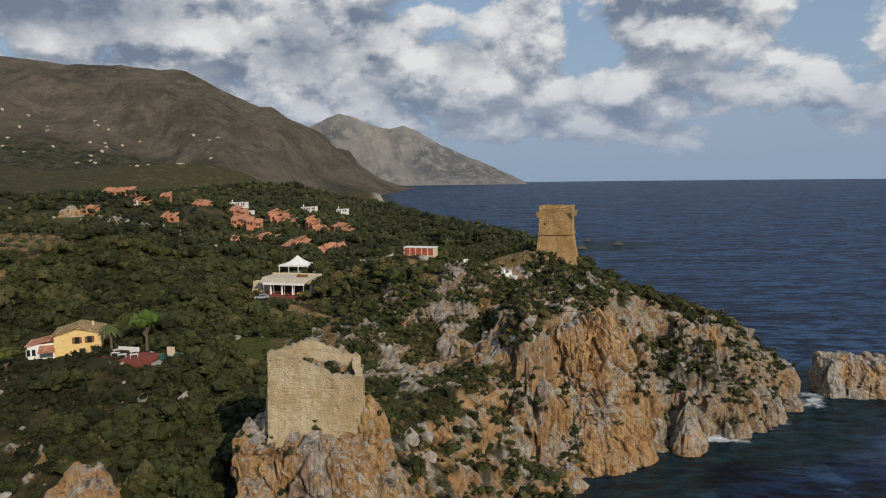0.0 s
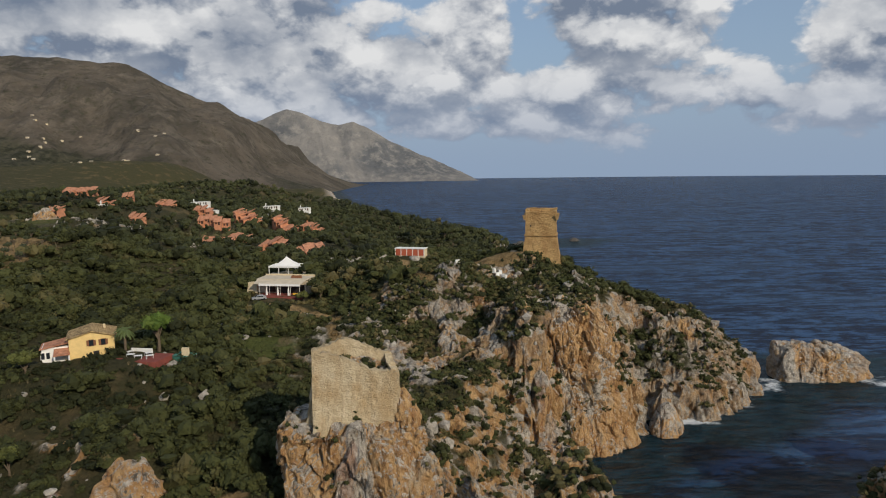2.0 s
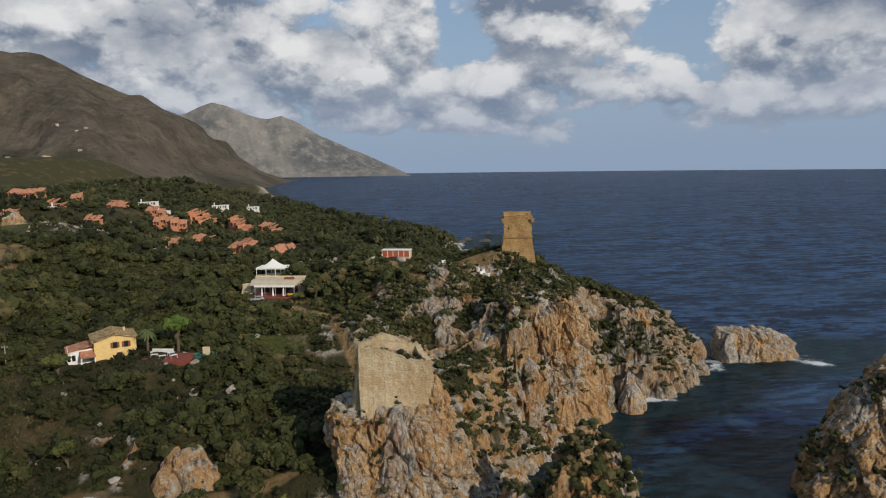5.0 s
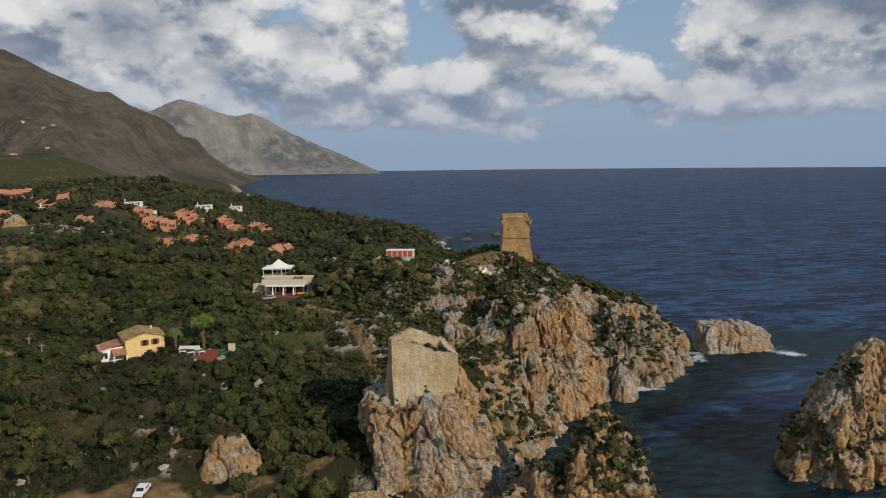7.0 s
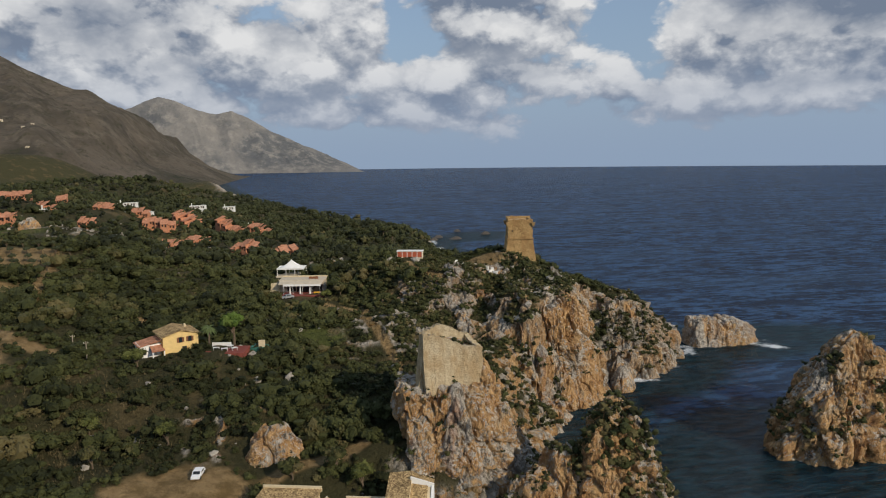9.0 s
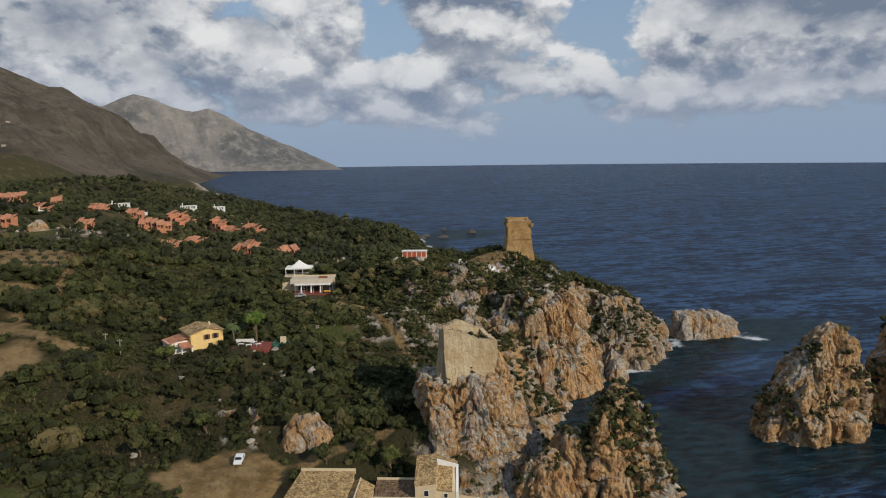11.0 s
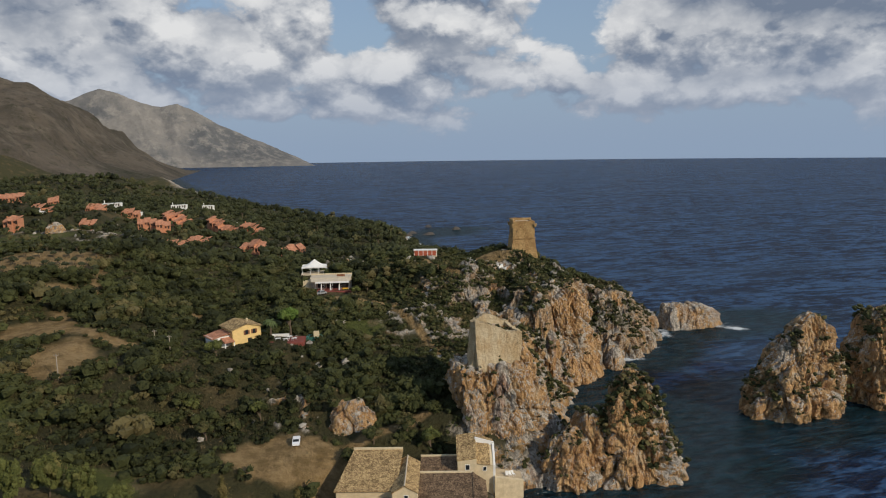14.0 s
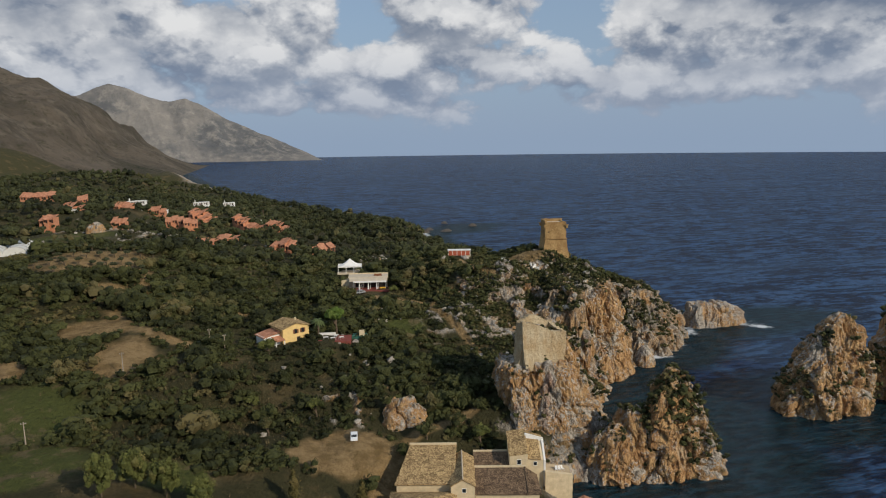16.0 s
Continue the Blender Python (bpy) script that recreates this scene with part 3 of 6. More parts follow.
def height(x, y, rough=True):
    x, y = np.asarray(x, float), np.asarray(y, float)
    zero = np.zeros_like(x)
    d = shore_distance(x, y)
    H = base_height(x, y)
    steep = 1.5 + 1.3 * near(x, y, 32, 148, 26) + 0.6 * near(x, y, 70, 172, 22) - 0.45 * near(x, y, 5, 124, 18) - 1.0 * near(x, y, -28, 60, 26) - 1.0 * smooth(y, 260, 400)
    flute = fbm(x, y, zero, 11, 3, 3, 0.55, True) * 3.0 + fbm(x, y, zero, 3.2, 3, 8, 0.55) * 1.5
    inner = d + (flute * smooth(d, -8, 3) if rough else 0) * (0.25 + 0.75 * smooth(H, 6, 22))
    wall = np.where(inner > 0, inner * steep, inner * 0.8)
    bluff = np.where(inner > 0, inner * 1.05 + 4.5 * np.maximum(0, inner - 6.5), inner * 0.8)
    wall = wall + (bluff - wall) * smooth(ellipse(x, y, 21, 146, 15, 11), 1.15, 0.75)
    bench = np.where(inner > 0, np.minimum(inner * 2.8, 9.0 + 0.95 * (inner - 3.2)), inner * 0.8)
    wall = wall + (bench - wall) * smooth(ellipse(x, y, 68, 176, 27, 19), 1.2, 0.8)
    wall = wall + (fbm(x, y, zero, 6, 2, 21) * 1.2 if rough else 0) * smooth(d, -3, 2)
    k = 3.0
    h = np.clip(0.5 + 0.5 * (wall - H) / k, 0, 1)
    z = wall * (1 - h) + H * h - k * h * (1 - h)
    z = z - 4.5 * np.exp(-(capsule(x, y, ((-2, 150), (3, 142), (7, 134))) / 3.6) ** 2)
    if rough:
        flatness = 1 - 0.9 * np.maximum(near(x, y, -78, 84, 16), near(x, y, -55, 66, 24)) - 0.6 * near(x, y, 8, 184, 12)
        z = z + smooth(d, 2, 12) * flatness * (fbm(x, y, zero, 14, 3, 40) * 1.3 + fbm(x, y, zero, 3.5, 3, 44) * 0.45 + knobs(x, y) * 5.0)
    return np.maximum(z, -5)


def ground_z(x, y):
    return float(height(np.array([x]), np.array([y]))[0])


TRACKS = (
    (2.0, ((-142, 215), (-140, 197), (-137, 180))), (2.4, ((-146, 168), (-139, 152), (-129, 143), (-120, 140))), (1.4, ((-20, 186), (-18, 178), (-15, 170), (-12, 166))),
    (1.6, ((-64, 88), (-60, 90), (-50, 94), (-43, 96))), (2.2, ((-66, 86), (-74, 72), (-84, 62))), (2.4, ((-56, 174), (-48, 171), (-38, 166))), (1.2, ((-38, 160), (-32, 140), (-30, 128))),
)
ORCHARD = (-161, 216, 24, 15)


def ellipse(x, y, cx, cy, rx, ry):
    return np.hypot((x - cx) / rx, (y - cy) / ry)


def clearing(x, y):
    """1 where bare earth or buildings lie."""
    c = np.zeros_like(x)
    for w, pts in TRACKS:
        c = np.maximum(c, 1 - smooth(capsule(x, y, pts), w * 0.7, w * 1.4))
    for cx, cy, rx, ry in ((-79, 85, 14, 9), (-136, 129, 10, 12), (-149, 153, 11, 10), (-163, 124, 9, 6), (3, 180, 10, 6), (-147, 178, 8, 5), (-86, 158, 3.5, 2.5), (-105, 172, 4, 2)):
        c = np.maximum(c, 1 - smooth(ellipse(x, y, cx, cy, rx, ry) + 0.25 * fbm(x, y, x * 0, 4, 2, 5), 0.8, 1.1))
    return np.maximum(c, 0.9 * (1 - smooth(ellipse(x, y, *ORCHARD) + 0.15 * fbm(x, y, x * 0, 5, 2, 6), 0.85, 1.05)))


def lawn_mask(x, y):
    c = np.zeros_like(x)
    for cx, cy, rx, ry in ((-185, 262, 28, 11), (-153, 104, 15, 15), (-146, 80, 14, 12), (-118, 76, 12, 8), (-52, 148, 9, 6), (-180, 330, 30, 12)):
        c = np.maximum(c, 1 - smooth(ellipse(x, y, cx, cy, rx, ry), 0.7, 1.05))
    return c


# Villas on the hill: x, y, z, turn, units, width, depth, height, step, set-back.
UPPER_VILLAS = (
    (-239.9, 425, 54.7, -4, 3, 6.0, 7, 4.2, 0.0, 0.0), (-215.9, 405, 48.4, -20, 2, 6.5, 7, 3.4, -0.6, 0.6), (-182.2, 375, 40.3, -15, 2, 4.2, 5, 3.6, -0.3, 0.0), (-217.3, 445, 50.0, 10, 1, 5.0, 5, 4.6, 0.0, 0.0), (-191.7, 440, 45.7, -20, 2, 6.0, 7, 3.2, -0.7, 0.5), (-171.7, 455, 40.1, -10, 2, 6.0, 6, 3.4, -0.5, 0.0), (-154.9, 415, 36.4, 0, 2, 6.0, 5, 2.6, 0.2, 0.0), (-144.1, 410, 34.7, 6, 1, 7.0, 5, 4.0, 0.0, 0.0))
MIDDLE_VILLAS = (
    (-144.5, 446, 37.5, -50, 4, 5.0, 8, 4.2, -1.6, 0.6), (-139.0, 452, 37.0, -35, 3, 4.6, 7, 4.4, -1.5, 0.4), (-110.5, 422, 34.5, -52, 5, 5.0, 7, 3.6, -1.5, 0.3), (-103, 416, 28.2, -40, 2, 5.5, 6, 3.0, -0.6, 0.2), (-88.5, 406, 32.5, -45, 4, 4.6, 6, 3.2, -1.2, 0.3), (-120.5, 352, 28.8, -30, 2, 6.5, 8, 5.0, 0.5, 0.8), (-128.5, 350, 28.6, -15, 2, 6.0, 7, 3.4, -0.6, 0.4), (-137.0, 351, 28.4, -10, 1, 6.0, 5, 2.2, 0.0, 0.0))
LOWER_VILLAS = (
    (-89.0, 302, 31.6, -38, 2, 5.0, 6, 3.4, 0.9, 0.3), (-84.2, 298, 31.2, -25, 1, 5.0, 6, 4.4, 0.0, 0.0), (-66.5, 284, 30.4, 28, 3, 4.6, 5, 2.8, 0.8, 0.2), (-213.5, 346, 46.6, -12, 2, 4.0, 7, 3.2, 0.8, 0.8))
VILLAS = UPPER_VILLAS + MIDDLE_VILLAS + LOWER_VILLAS
WHITE_HOUSES = ((-180.5, 472, 44.0, 2, 7.0), (-171, 470, 43.5, 2, 6.0), (-169.7, 420, 37.4, 2, 6.0), (-196, 520, 47.5, 3, 6.5), (-150, 560, 41.5, 3, 6.0), (-128, 590, 38.0, 2, 7.0), (-213, 398, 52.0, 1, 6.0), (-137, 470, 38.4, 1, 6.0), (-78, 430, 30.6, 1, 5.0), (-98, 450, 33.0, 1, 5.0))


def axis(lo, hi, step, out_lo, out_hi, growth=1.07):
    a = list(np.arange(lo, hi, step))
    s, v = step, a[0]
    left = []
    while v > out_lo:
        s = min(s * growth, 40)
        v -= s
        left.append(v)
    s, v, right = step, a[-1], []
    while v < out_hi:
        s = min(s * growth, 40)
        v += s
        right.append(v)
    return np.array(left[::-1] + a + right)


def make_ground():
    xs = axis(-105, 95, 0.55, -2400, 240)
    ys = axis(72, 200, 0.55, -300, 2500)
    X, Y = (a.ravel() for a in np.meshgrid(xs, ys))
    Z = height(X, Y)
    g = Z.reshape(len(ys), len(xs))
    gy, gx = np.gradient(g, ys, xs)
    slope = np.hypot(gx, gy).ravel()
    steep = smooth(slope, 0.8, 1.6)
    near_field = smooth(-Y, -330, -260)
    nx, ny = -gx.ravel() / (slope + 1e-6), -gy.ravel() / (slope + 1e-6)
    push = np.zeros_like(X)
    wild = steep * near_field > 0.02
    push[wild] = (steep * near_field)[wild] * crag_relief(X[wild], Y[wild], Z[wild], 60) * 1.15
    VX, VY = X + nx * push, Y + ny * push
    VZ = Z + steep * near_field * fbm(X, Y, Z, 2.2, 3, 70, 0.6) * 0.7
    rock = smooth(slope + 0.5 * fbm(X, Y, Z, 5, 3, 72), 1.15, 1.7)
    rock = np.maximum(rock, smooth(shore_distance(X, Y), 9, 3) * near_field)
    rock = np.maximum(rock, smooth(shore_distance(X, Y), 26, 8) * (1 - near_field))
    rock = np.maximum(rock, smooth(knobs(X, Y), 0.05, 0.16))
    bare = clearing(X, Y)
    me = np_mesh("ground", np.stack([VX, VY, VZ], 1), grid_quads(len(ys), len(xs)), None, GROUND, True,
                 rock=rock * (1 - bare), dirt=bare, grey=np.clip(near(X, Y, 62, 182, 24) + 0.7 * smooth(Z, 20, 30) * near(X, Y, 5, 158, 26) + 0.6 * near(X, Y, -30, 150, 22), 0, 1), lawn=lawn_mask(X, Y))
    ob = new("ground", me)
    tagged(ob, "scrub-covered limestone headland dropping to the sea in orange cliffs", "ground", kind="structure")
    return ob


def make_sea():
    cx, cy = 30.0, 120.0
    r = np.concatenate([np.arange(0, 150, 1.5), np.geomspace(151, 4740, 70)])
    a = np.linspace(0, 2 * np.pi, 321)[:-1]
    R, A = np.meshgrid(r, a, indexing="ij")
    X, Y = (cx + R * np.sin(A)).ravel(), (cy + R * np.cos(A)).ravel()
    d = -shore_distance(X, Y)
    for sx, sy, rx, ry, *_ in STACKS:
        d = np.minimum(d, (ellipse(X, Y, sx, sy, rx, ry) - 1) * min(rx, ry))
    for sx, sy, rx, ry in ((117, 606, 5, 3), (80, 575, 9, 4)):
        d = np.minimum(d, (ellipse(X, Y, sx, sy, rx, ry) - 1) * min(rx, ry))
    shore = smooth(-d, -34, -2)
    land = -shore_distance(X, Y)
    tip = np.hypot(X - 130, Y - 194) - 3
    d = np.minimum(land, np.minimum(tip, np.hypot(X - 117, Y - 606) - 4))
    surf = np.where((Y > 140) & (X > 52), 1.15, 0.3)
    foam = smooth(-d, -12, 0.5) * surf * (0.4 + 0.9 * smooth(fbm(X, Y, X * 0, 14, 3, 90), -0.3, 0.3))
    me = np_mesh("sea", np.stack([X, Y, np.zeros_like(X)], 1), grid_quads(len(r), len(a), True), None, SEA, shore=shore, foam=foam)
    ob = new("sea", me)
    return tagged(ob, "dark blue wind-ruffled sea reaching to the horizon", "sea", kind="structure")


# Rocks that stand in the sea: x, y, half widths, top, foot, squareness, seed.
STACKS = (
    (10, 79.5, 15, 10, 26.5, -6, 2.3, 11), (78.5, 103, 18, 10.5, 30.0, -6, 2.3, 12), (112, 101, 11, 12, 30, -6, 2.4, 13), (112, 199, 17, 6.5, 10.0, -4, 2.8, 14),
    (-9, 79, 9.5, 7, 12.5, -6, 2.3, 15), (-2.5, 81.5, 7, 7.5, 17.5, -6, 2.2, 16))


def rock_mass(name, cx, cy, rx, ry, top, foot, square, seed, material, profile, lean=(0.0, 0.0), turn=0.0, detail=1.0, crest=0.12, tilt=0.0, bold=1.0):
    """A block of jointed limestone: its width by height (profile), the shift of its top (lean), an uneven crown."""
    na, nz, nc = int(280 * detail), int(76 * detail), int(36 * detail) + 6
    a = np.linspace(0, 2 * np.pi, na + 1)[:-1]
    ca, sa = np.cos(a), np.sin(a)
    plan = (np.abs(ca) ** square + np.abs(sa) ** square) ** (-1 / square)
    plan = plan * (1 + 0.16 * fbm(ca * 2.2 + seed, sa * 2.2, ca * 0, 1.0, 3, seed, 0.5))
    s_side, s_cap = np.linspace(0, 1, nz), np.linspace(1, 0, nc)[1:]
    S = np.concatenate([np.ones(nz), s_cap])[:, None]
    T = np.concatenate([s_side, np.ones(nc - 1)])[:, None] + 0 * ca[None]
    width = np.interp(T, [p[0] for p in profile], [p[1] for p in profile])
    px, py = plan * ca * rx * width * S, plan * sa * ry * width * S
    dome = 0.10 * (top - max(foot, 0))
    z = foot + (top - dome - foot) * T + dome * (1 - S ** 2)
    wx, wy = px + lean[0] * T, py + lean[1] * T
    n = np.hypot(px / rx, py / ry) + 1e-6
    size = min(1.0, 0.35 + min(rx, ry) / 14) * bold
    f = crag_relief(cx + wx, cy + wy, z, seed * 7) * size * np.where(S < 1, S ** 2, 1.0)
    wx, wy = wx + px / rx / n * f, wy + py / ry / n * f
    up = fbm(wx + seed * 13, wy, z * 0, 7, 3, seed + 7) * (top - max(foot, 0)) * crest + tilt * (wx / rx)
    jr, br = cells((wx + cx) / 2.6, (wy + cy) / 2.6, z / 6.0, seed + 40)
    up = up + ((br - 0.5) * 1.8 + smooth(jr, 0, 0.4) * 0.8) * size
    z = z + up * smooth(T, 0.55, 1.0)
    c, sn = math.cos(turn), math.sin(turn)
    verts = np.stack([cx + wx * c - wy * sn, cy + wx * sn + wy * c, z], -1).reshape(-1, 3)
    return new(name, np_mesh(name, verts, grid_quads(len(T), na, True), None, material, True))


def ridge(name, rows_x, crest, foot_front, foot_back, y0, material, label, seed, wave=60):
    """A mountain along x at depth y0: crest height by x, falling to the sea in front and behind."""
    xs = np.linspace(rows_x[0], rows_x[1], 330)
    top = np.interp(xs, [c[0] for c in crest], [c[1] for c in crest])
    ys = np.linspace(-1, 1, 110)
    X, S = np.meshgrid(xs, ys)
    T = np.meshgrid(top, ys)[0]
    Y = y0 + np.where(S < 0, S * foot_front, S * foot_back)
    body = np.where(S < 0, (1 - np.abs(S)) ** 1.15, 1 - np.abs(S))
    gully = fbm(X + 0.45 * (Y - y0), Y * 0.5, X * 0, 300, 5, seed, 0.52, True)
    Z = T * body + gully * wave * body * (1 - body) * 3.2 * smooth(T, 5, 200) + fbm(X, Y, X * 0, 60, 4, seed + 5) * 7 * smooth(T * body, 4, 60)
    Z = Z - 6 * (1 - smooth(body, 0, 0.05))
    me = np_mesh(name, np.stack([X.ravel(), Y.ravel(), Z.ravel()], 1), grid_quads(len(ys), len(xs)), None, material)
    ob = new(name, me)
    return tagged(ob, label, "mountain", kind="structure")


ground = make_ground()
sea = make_sea()
ridge("mountain_near", (-2600, -310), ((-2600, 700), (-1805, 530), (-1566, 490), (-1330, 482), (-1097, 456), (-985, 395), (-828, 318), (-786, 316), (-663, 242), (-541, 112), (-430, 52), (-345, 4), (-310, -12)),
      1150, 900, 2440, NEAR_HILL, "brown scrub-covered mountain ridge sloping down to the sea", 30, 130)
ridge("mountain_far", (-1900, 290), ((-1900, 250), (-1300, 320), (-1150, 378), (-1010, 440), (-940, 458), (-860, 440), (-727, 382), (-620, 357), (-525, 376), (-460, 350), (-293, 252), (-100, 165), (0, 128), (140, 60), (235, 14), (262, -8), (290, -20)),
      380, 350, 4300, FAR_HILL, "distant bare mountain headland, its grey paled in place of haze", 50, 62)
STACK_LOOKS = (
    ("sea_stack", "tall pointed limestone stack with scrub in its clefts", ((0, 1.0), (0.44, 0.74), (0.65, 0.56), (0.9, 0.36), (1, 0.27)), (-2.2, 0.6), 0.0),
    ("sea_stack", "broad orange limestone stack, green on its landward slope", ((0, 1.0), (0.3, 0.94), (0.55, 0.80), (0.8, 0.60), (0.95, 0.46), (1, 0.36)), (4.5, -1.5), 0.0),
    ("sea_stack", "steep limestone stack with a bushy green top", ((0, 1.0), (0.4, 0.92), (0.8, 0.74), (1, 0.55)), (0.0, 0.0), 0.0),
    ("rock_islet", "low flat-topped grey rock islet awash with foam", ((0, 1.05), (0.4, 0.96), (0.8, 0.86), (1, 0.74)), (-2.0, 0.0), -2.2),
    ("rock_shelf", "low ochre rock shelf at the foot of the stack", ((0, 1.0), (0.5, 0.82), (0.8, 0.62), (1, 0.4)), (0.0, 1.5), 0.0),
    ("rock_shelf", "grey rock shoulder leaning on the stack", ((0, 1.0), (0.5, 0.78), (0.8, 0.55), (1, 0.32)), (0.0, 0.5), 0.0))
for (cx, cy, rx, ry, top, foot, sq, seed), (rname, label, profile, lean, tilt) in zip(STACKS, STACK_LOOKS):
    ob = rock_mass(rname, cx, cy, rx, ry, top, foot, sq, seed, CRAG if top > 20 else PALE_ROCK if rname == "rock_islet" else ROCK, profile, lean, 0.0, 0.9, 0.10, tilt)
    tagged(ob, label, "rock", "rocks in the sea")
crag = rock_mass("rock_crag", -20.3, 98, 15.5, 12.5, 29.5, -4, 2.8, 21, ROCK, ((0, 1.06), (0.2, 0.98), (0.45, 0.90), (0.7, 0.77), (0.9, 0.70), (1, 0.64)), (-4.4, -0.6), 0.05, 1.25, 0.05)
tagged(crag, "ochre and grey limestone crag carrying the ruined tower", "rock")
shoulder = rock_mass("rock_shoulder", -16.0, 96.2, 5.5, 6.0, 33.2, 8, 2.3, 23, ROCK, ((0, 1.0), (0.6, 0.80), (0.85, 0.55), (1, 0.28)), (-1.2, -0.5), 0.0, 0.8, 0.06)
tagged(shoulder, "pale rock shoulder rising against the ruined tower", "rock")
buttress = rock_mass("rock_buttress", -8.0, 100, 8.5, 9.0, 19.0, -5, 2.3, 24, ROCK, ((0, 1.0), (0.5, 0.82), (0.8, 0.55), (1, 0.32)), (-3.5, 1.0), 0.3, 1.0)
tagged(buttress, "grey and ochre limestone buttress leaning against the crag", "rock")
bluff = rock_mass("rock_bluff", 20.5, 154.5, 12.5, 8.5, 34.5, -2, 3.2, 25, ROCK, ((0, 1.06), (0.3, 1.0), (0.6, 0.98), (0.85, 0.92), (1, 0.80)), (-0.5, 0.8), -0.12, 1.25, 0.05, 0.0, 1.15)
tagged(bluff, "sheer orange limestone bluff below the watchtower", "rock")
plinth = rock_mass("rock_plinth", 27.0, 148.0, 9.5, 6.5, 13.0, -4, 2.4, 26, ROCK, ((0, 1.06), (0.4, 0.92), (0.75, 0.72), (1, 0.45)), (-0.5, 1.5), 0.45, 1.0)
tagged(plinth, "orange rock plinth at the foot of the bluff", "rock")
pinnacle = rock_mass("rock_pinnacle", 14.5, 139.5, 5.0, 4.6, 13.0, -4, 2.2, 27, PALE_ROCK, ((0, 1.1), (0.5, 0.80), (0.8, 0.50), (1, 0.25)), (-0.6, 0.4), 0.0, 0.7)
tagged(pinnacle, "pale grey rock pinnacle at the water's edge", "rock")
toe = rock_mass("rock_toe", 8.5, 135.5, 7.5, 4.6, 6.0, -4, 2.2, 28, PALE_ROCK, ((0, 1.1), (0.6, 0.85), (1, 0.45)), (0, 1.0), 0.15, 0.8)
tagged(toe, "low whitish rock toe below the overgrown gully", "rock")
slab_rock = rock_mass("rock_rib", -5.5, 131.5, 8.5, 5.0, 22.5, -2, 2.2, 29, PALE_ROCK, ((0, 1.25), (0.4, 1.0), (0.75, 0.72), (1, 0.4)), (-4.0, 4.0), -0.45, 1.0)
tagged(slab_rock, "grey and orange limestone rib above the channel", "rock")
outcrop = rock_mass("rock_outcrop", -61.5, 97, 7.0, 4.6, 20.5, 8, 2.4, 22, ROCK, ((0, 1.05), (0.5, 0.92), (0.8, 0.75), (1, 0.5)), (-0.6, 1.5), -0.35, 0.8)
tagged(outcrop, "pale orange limestone outcrop among dark bushes", "rock")
for sx, sy, r, top, seed in ((117, 606, 5, 3, 31), (80, 575, 7, 2, 32), (58, 571, 5, 2.5, 33), (66, 590, 6, 2, 34), (48, 157.5, 5.5, 7, 35), (95, 640, 6, 2, 36)):
    ob = rock_mass("sea_rock", sx, sy, r, r * 0.7, top, -3, 2.2, seed, WET_ROCK if sy > 300 else ROCK, ((0, 1.25), (0.5, 1.0), (0.8, 0.7), (1, 0.35)), (0, 0), 0.3 * seed, 0.4, 0.12, 0.0, 0.4)
    tagged(ob, "low wave-washed rock standing off the shore", "rock", "rocks off the shore")

# ---- vegetation ----
ICO = None


def ico():
    global ICO
    if ICO is None:
        bm = bmesh.new()
        bmesh.ops.create_icosphere(bm, subdivisions=1, radius=1)
        ICO = (np.array([v.co[:] for v in bm.verts]), np.array([[v.index for v in f.verts] for f in bm.faces]))
        bm.free()
    return ICO


def leaf_blobs(centres, radii, leaves, leaf, tint, r):
    """Clumps: a dark faceted core under a coat of small tilted leaf faces. Returns verts, quads, tris, tint."""
    cv, cf = ico()
    n = len(centres)
    jig = 1 + 0.8 * (r.random((n, len(cv), 1)) - 0.5)
    core = centres[:, None] + cv[None] * radii[:, None] * 0.78 * jig
    tris = (cf[None] + (np.arange(n) * len(cv))[:, None, None]).reshape(-1, 3)
    d = r.normal(size=(n, leaves, 3))
    d[..., 2] = np.abs(d[..., 2]) * 1.0 - 0.25
    d /= np.linalg.norm(d, axis=2, keepdims=True)
    pos = centres[:, None] + d * radii[:, None] * (0.66 + 0.46 * r.random((n, leaves, 1)))
    nor = d + r.normal(size=d.shape) * 0.5
    nor /= np.linalg.norm(nor, axis=2, keepdims=True)
    t1 = np.cross(nor, r.normal(size=d.shape))
    t1 /= np.linalg.norm(t1, axis=2, keepdims=True) + 1e-9
    t2 = np.cross(nor, t1)
    size = leaf[:, None, None] * (0.6 + 0.8 * r.random((n, leaves, 1)))
    q = np.stack([pos - t1 * size, pos - t2 * size * 0.7 + nor * size * 0.25, pos + t1 * size, pos + t2 * size * 0.7 + nor * size * 0.25], 2)
    v2 = q.reshape(-1, 3)
    base = n * len(cv)
    quads = (np.arange(n * leaves * 4) + base).reshape(-1, 4)
    tv = np.concatenate([np.repeat(tint, len(cv)), np.repeat(tint, leaves * 4)])
    return np.concatenate([core.reshape(-1, 3), v2]), quads, tris, tv


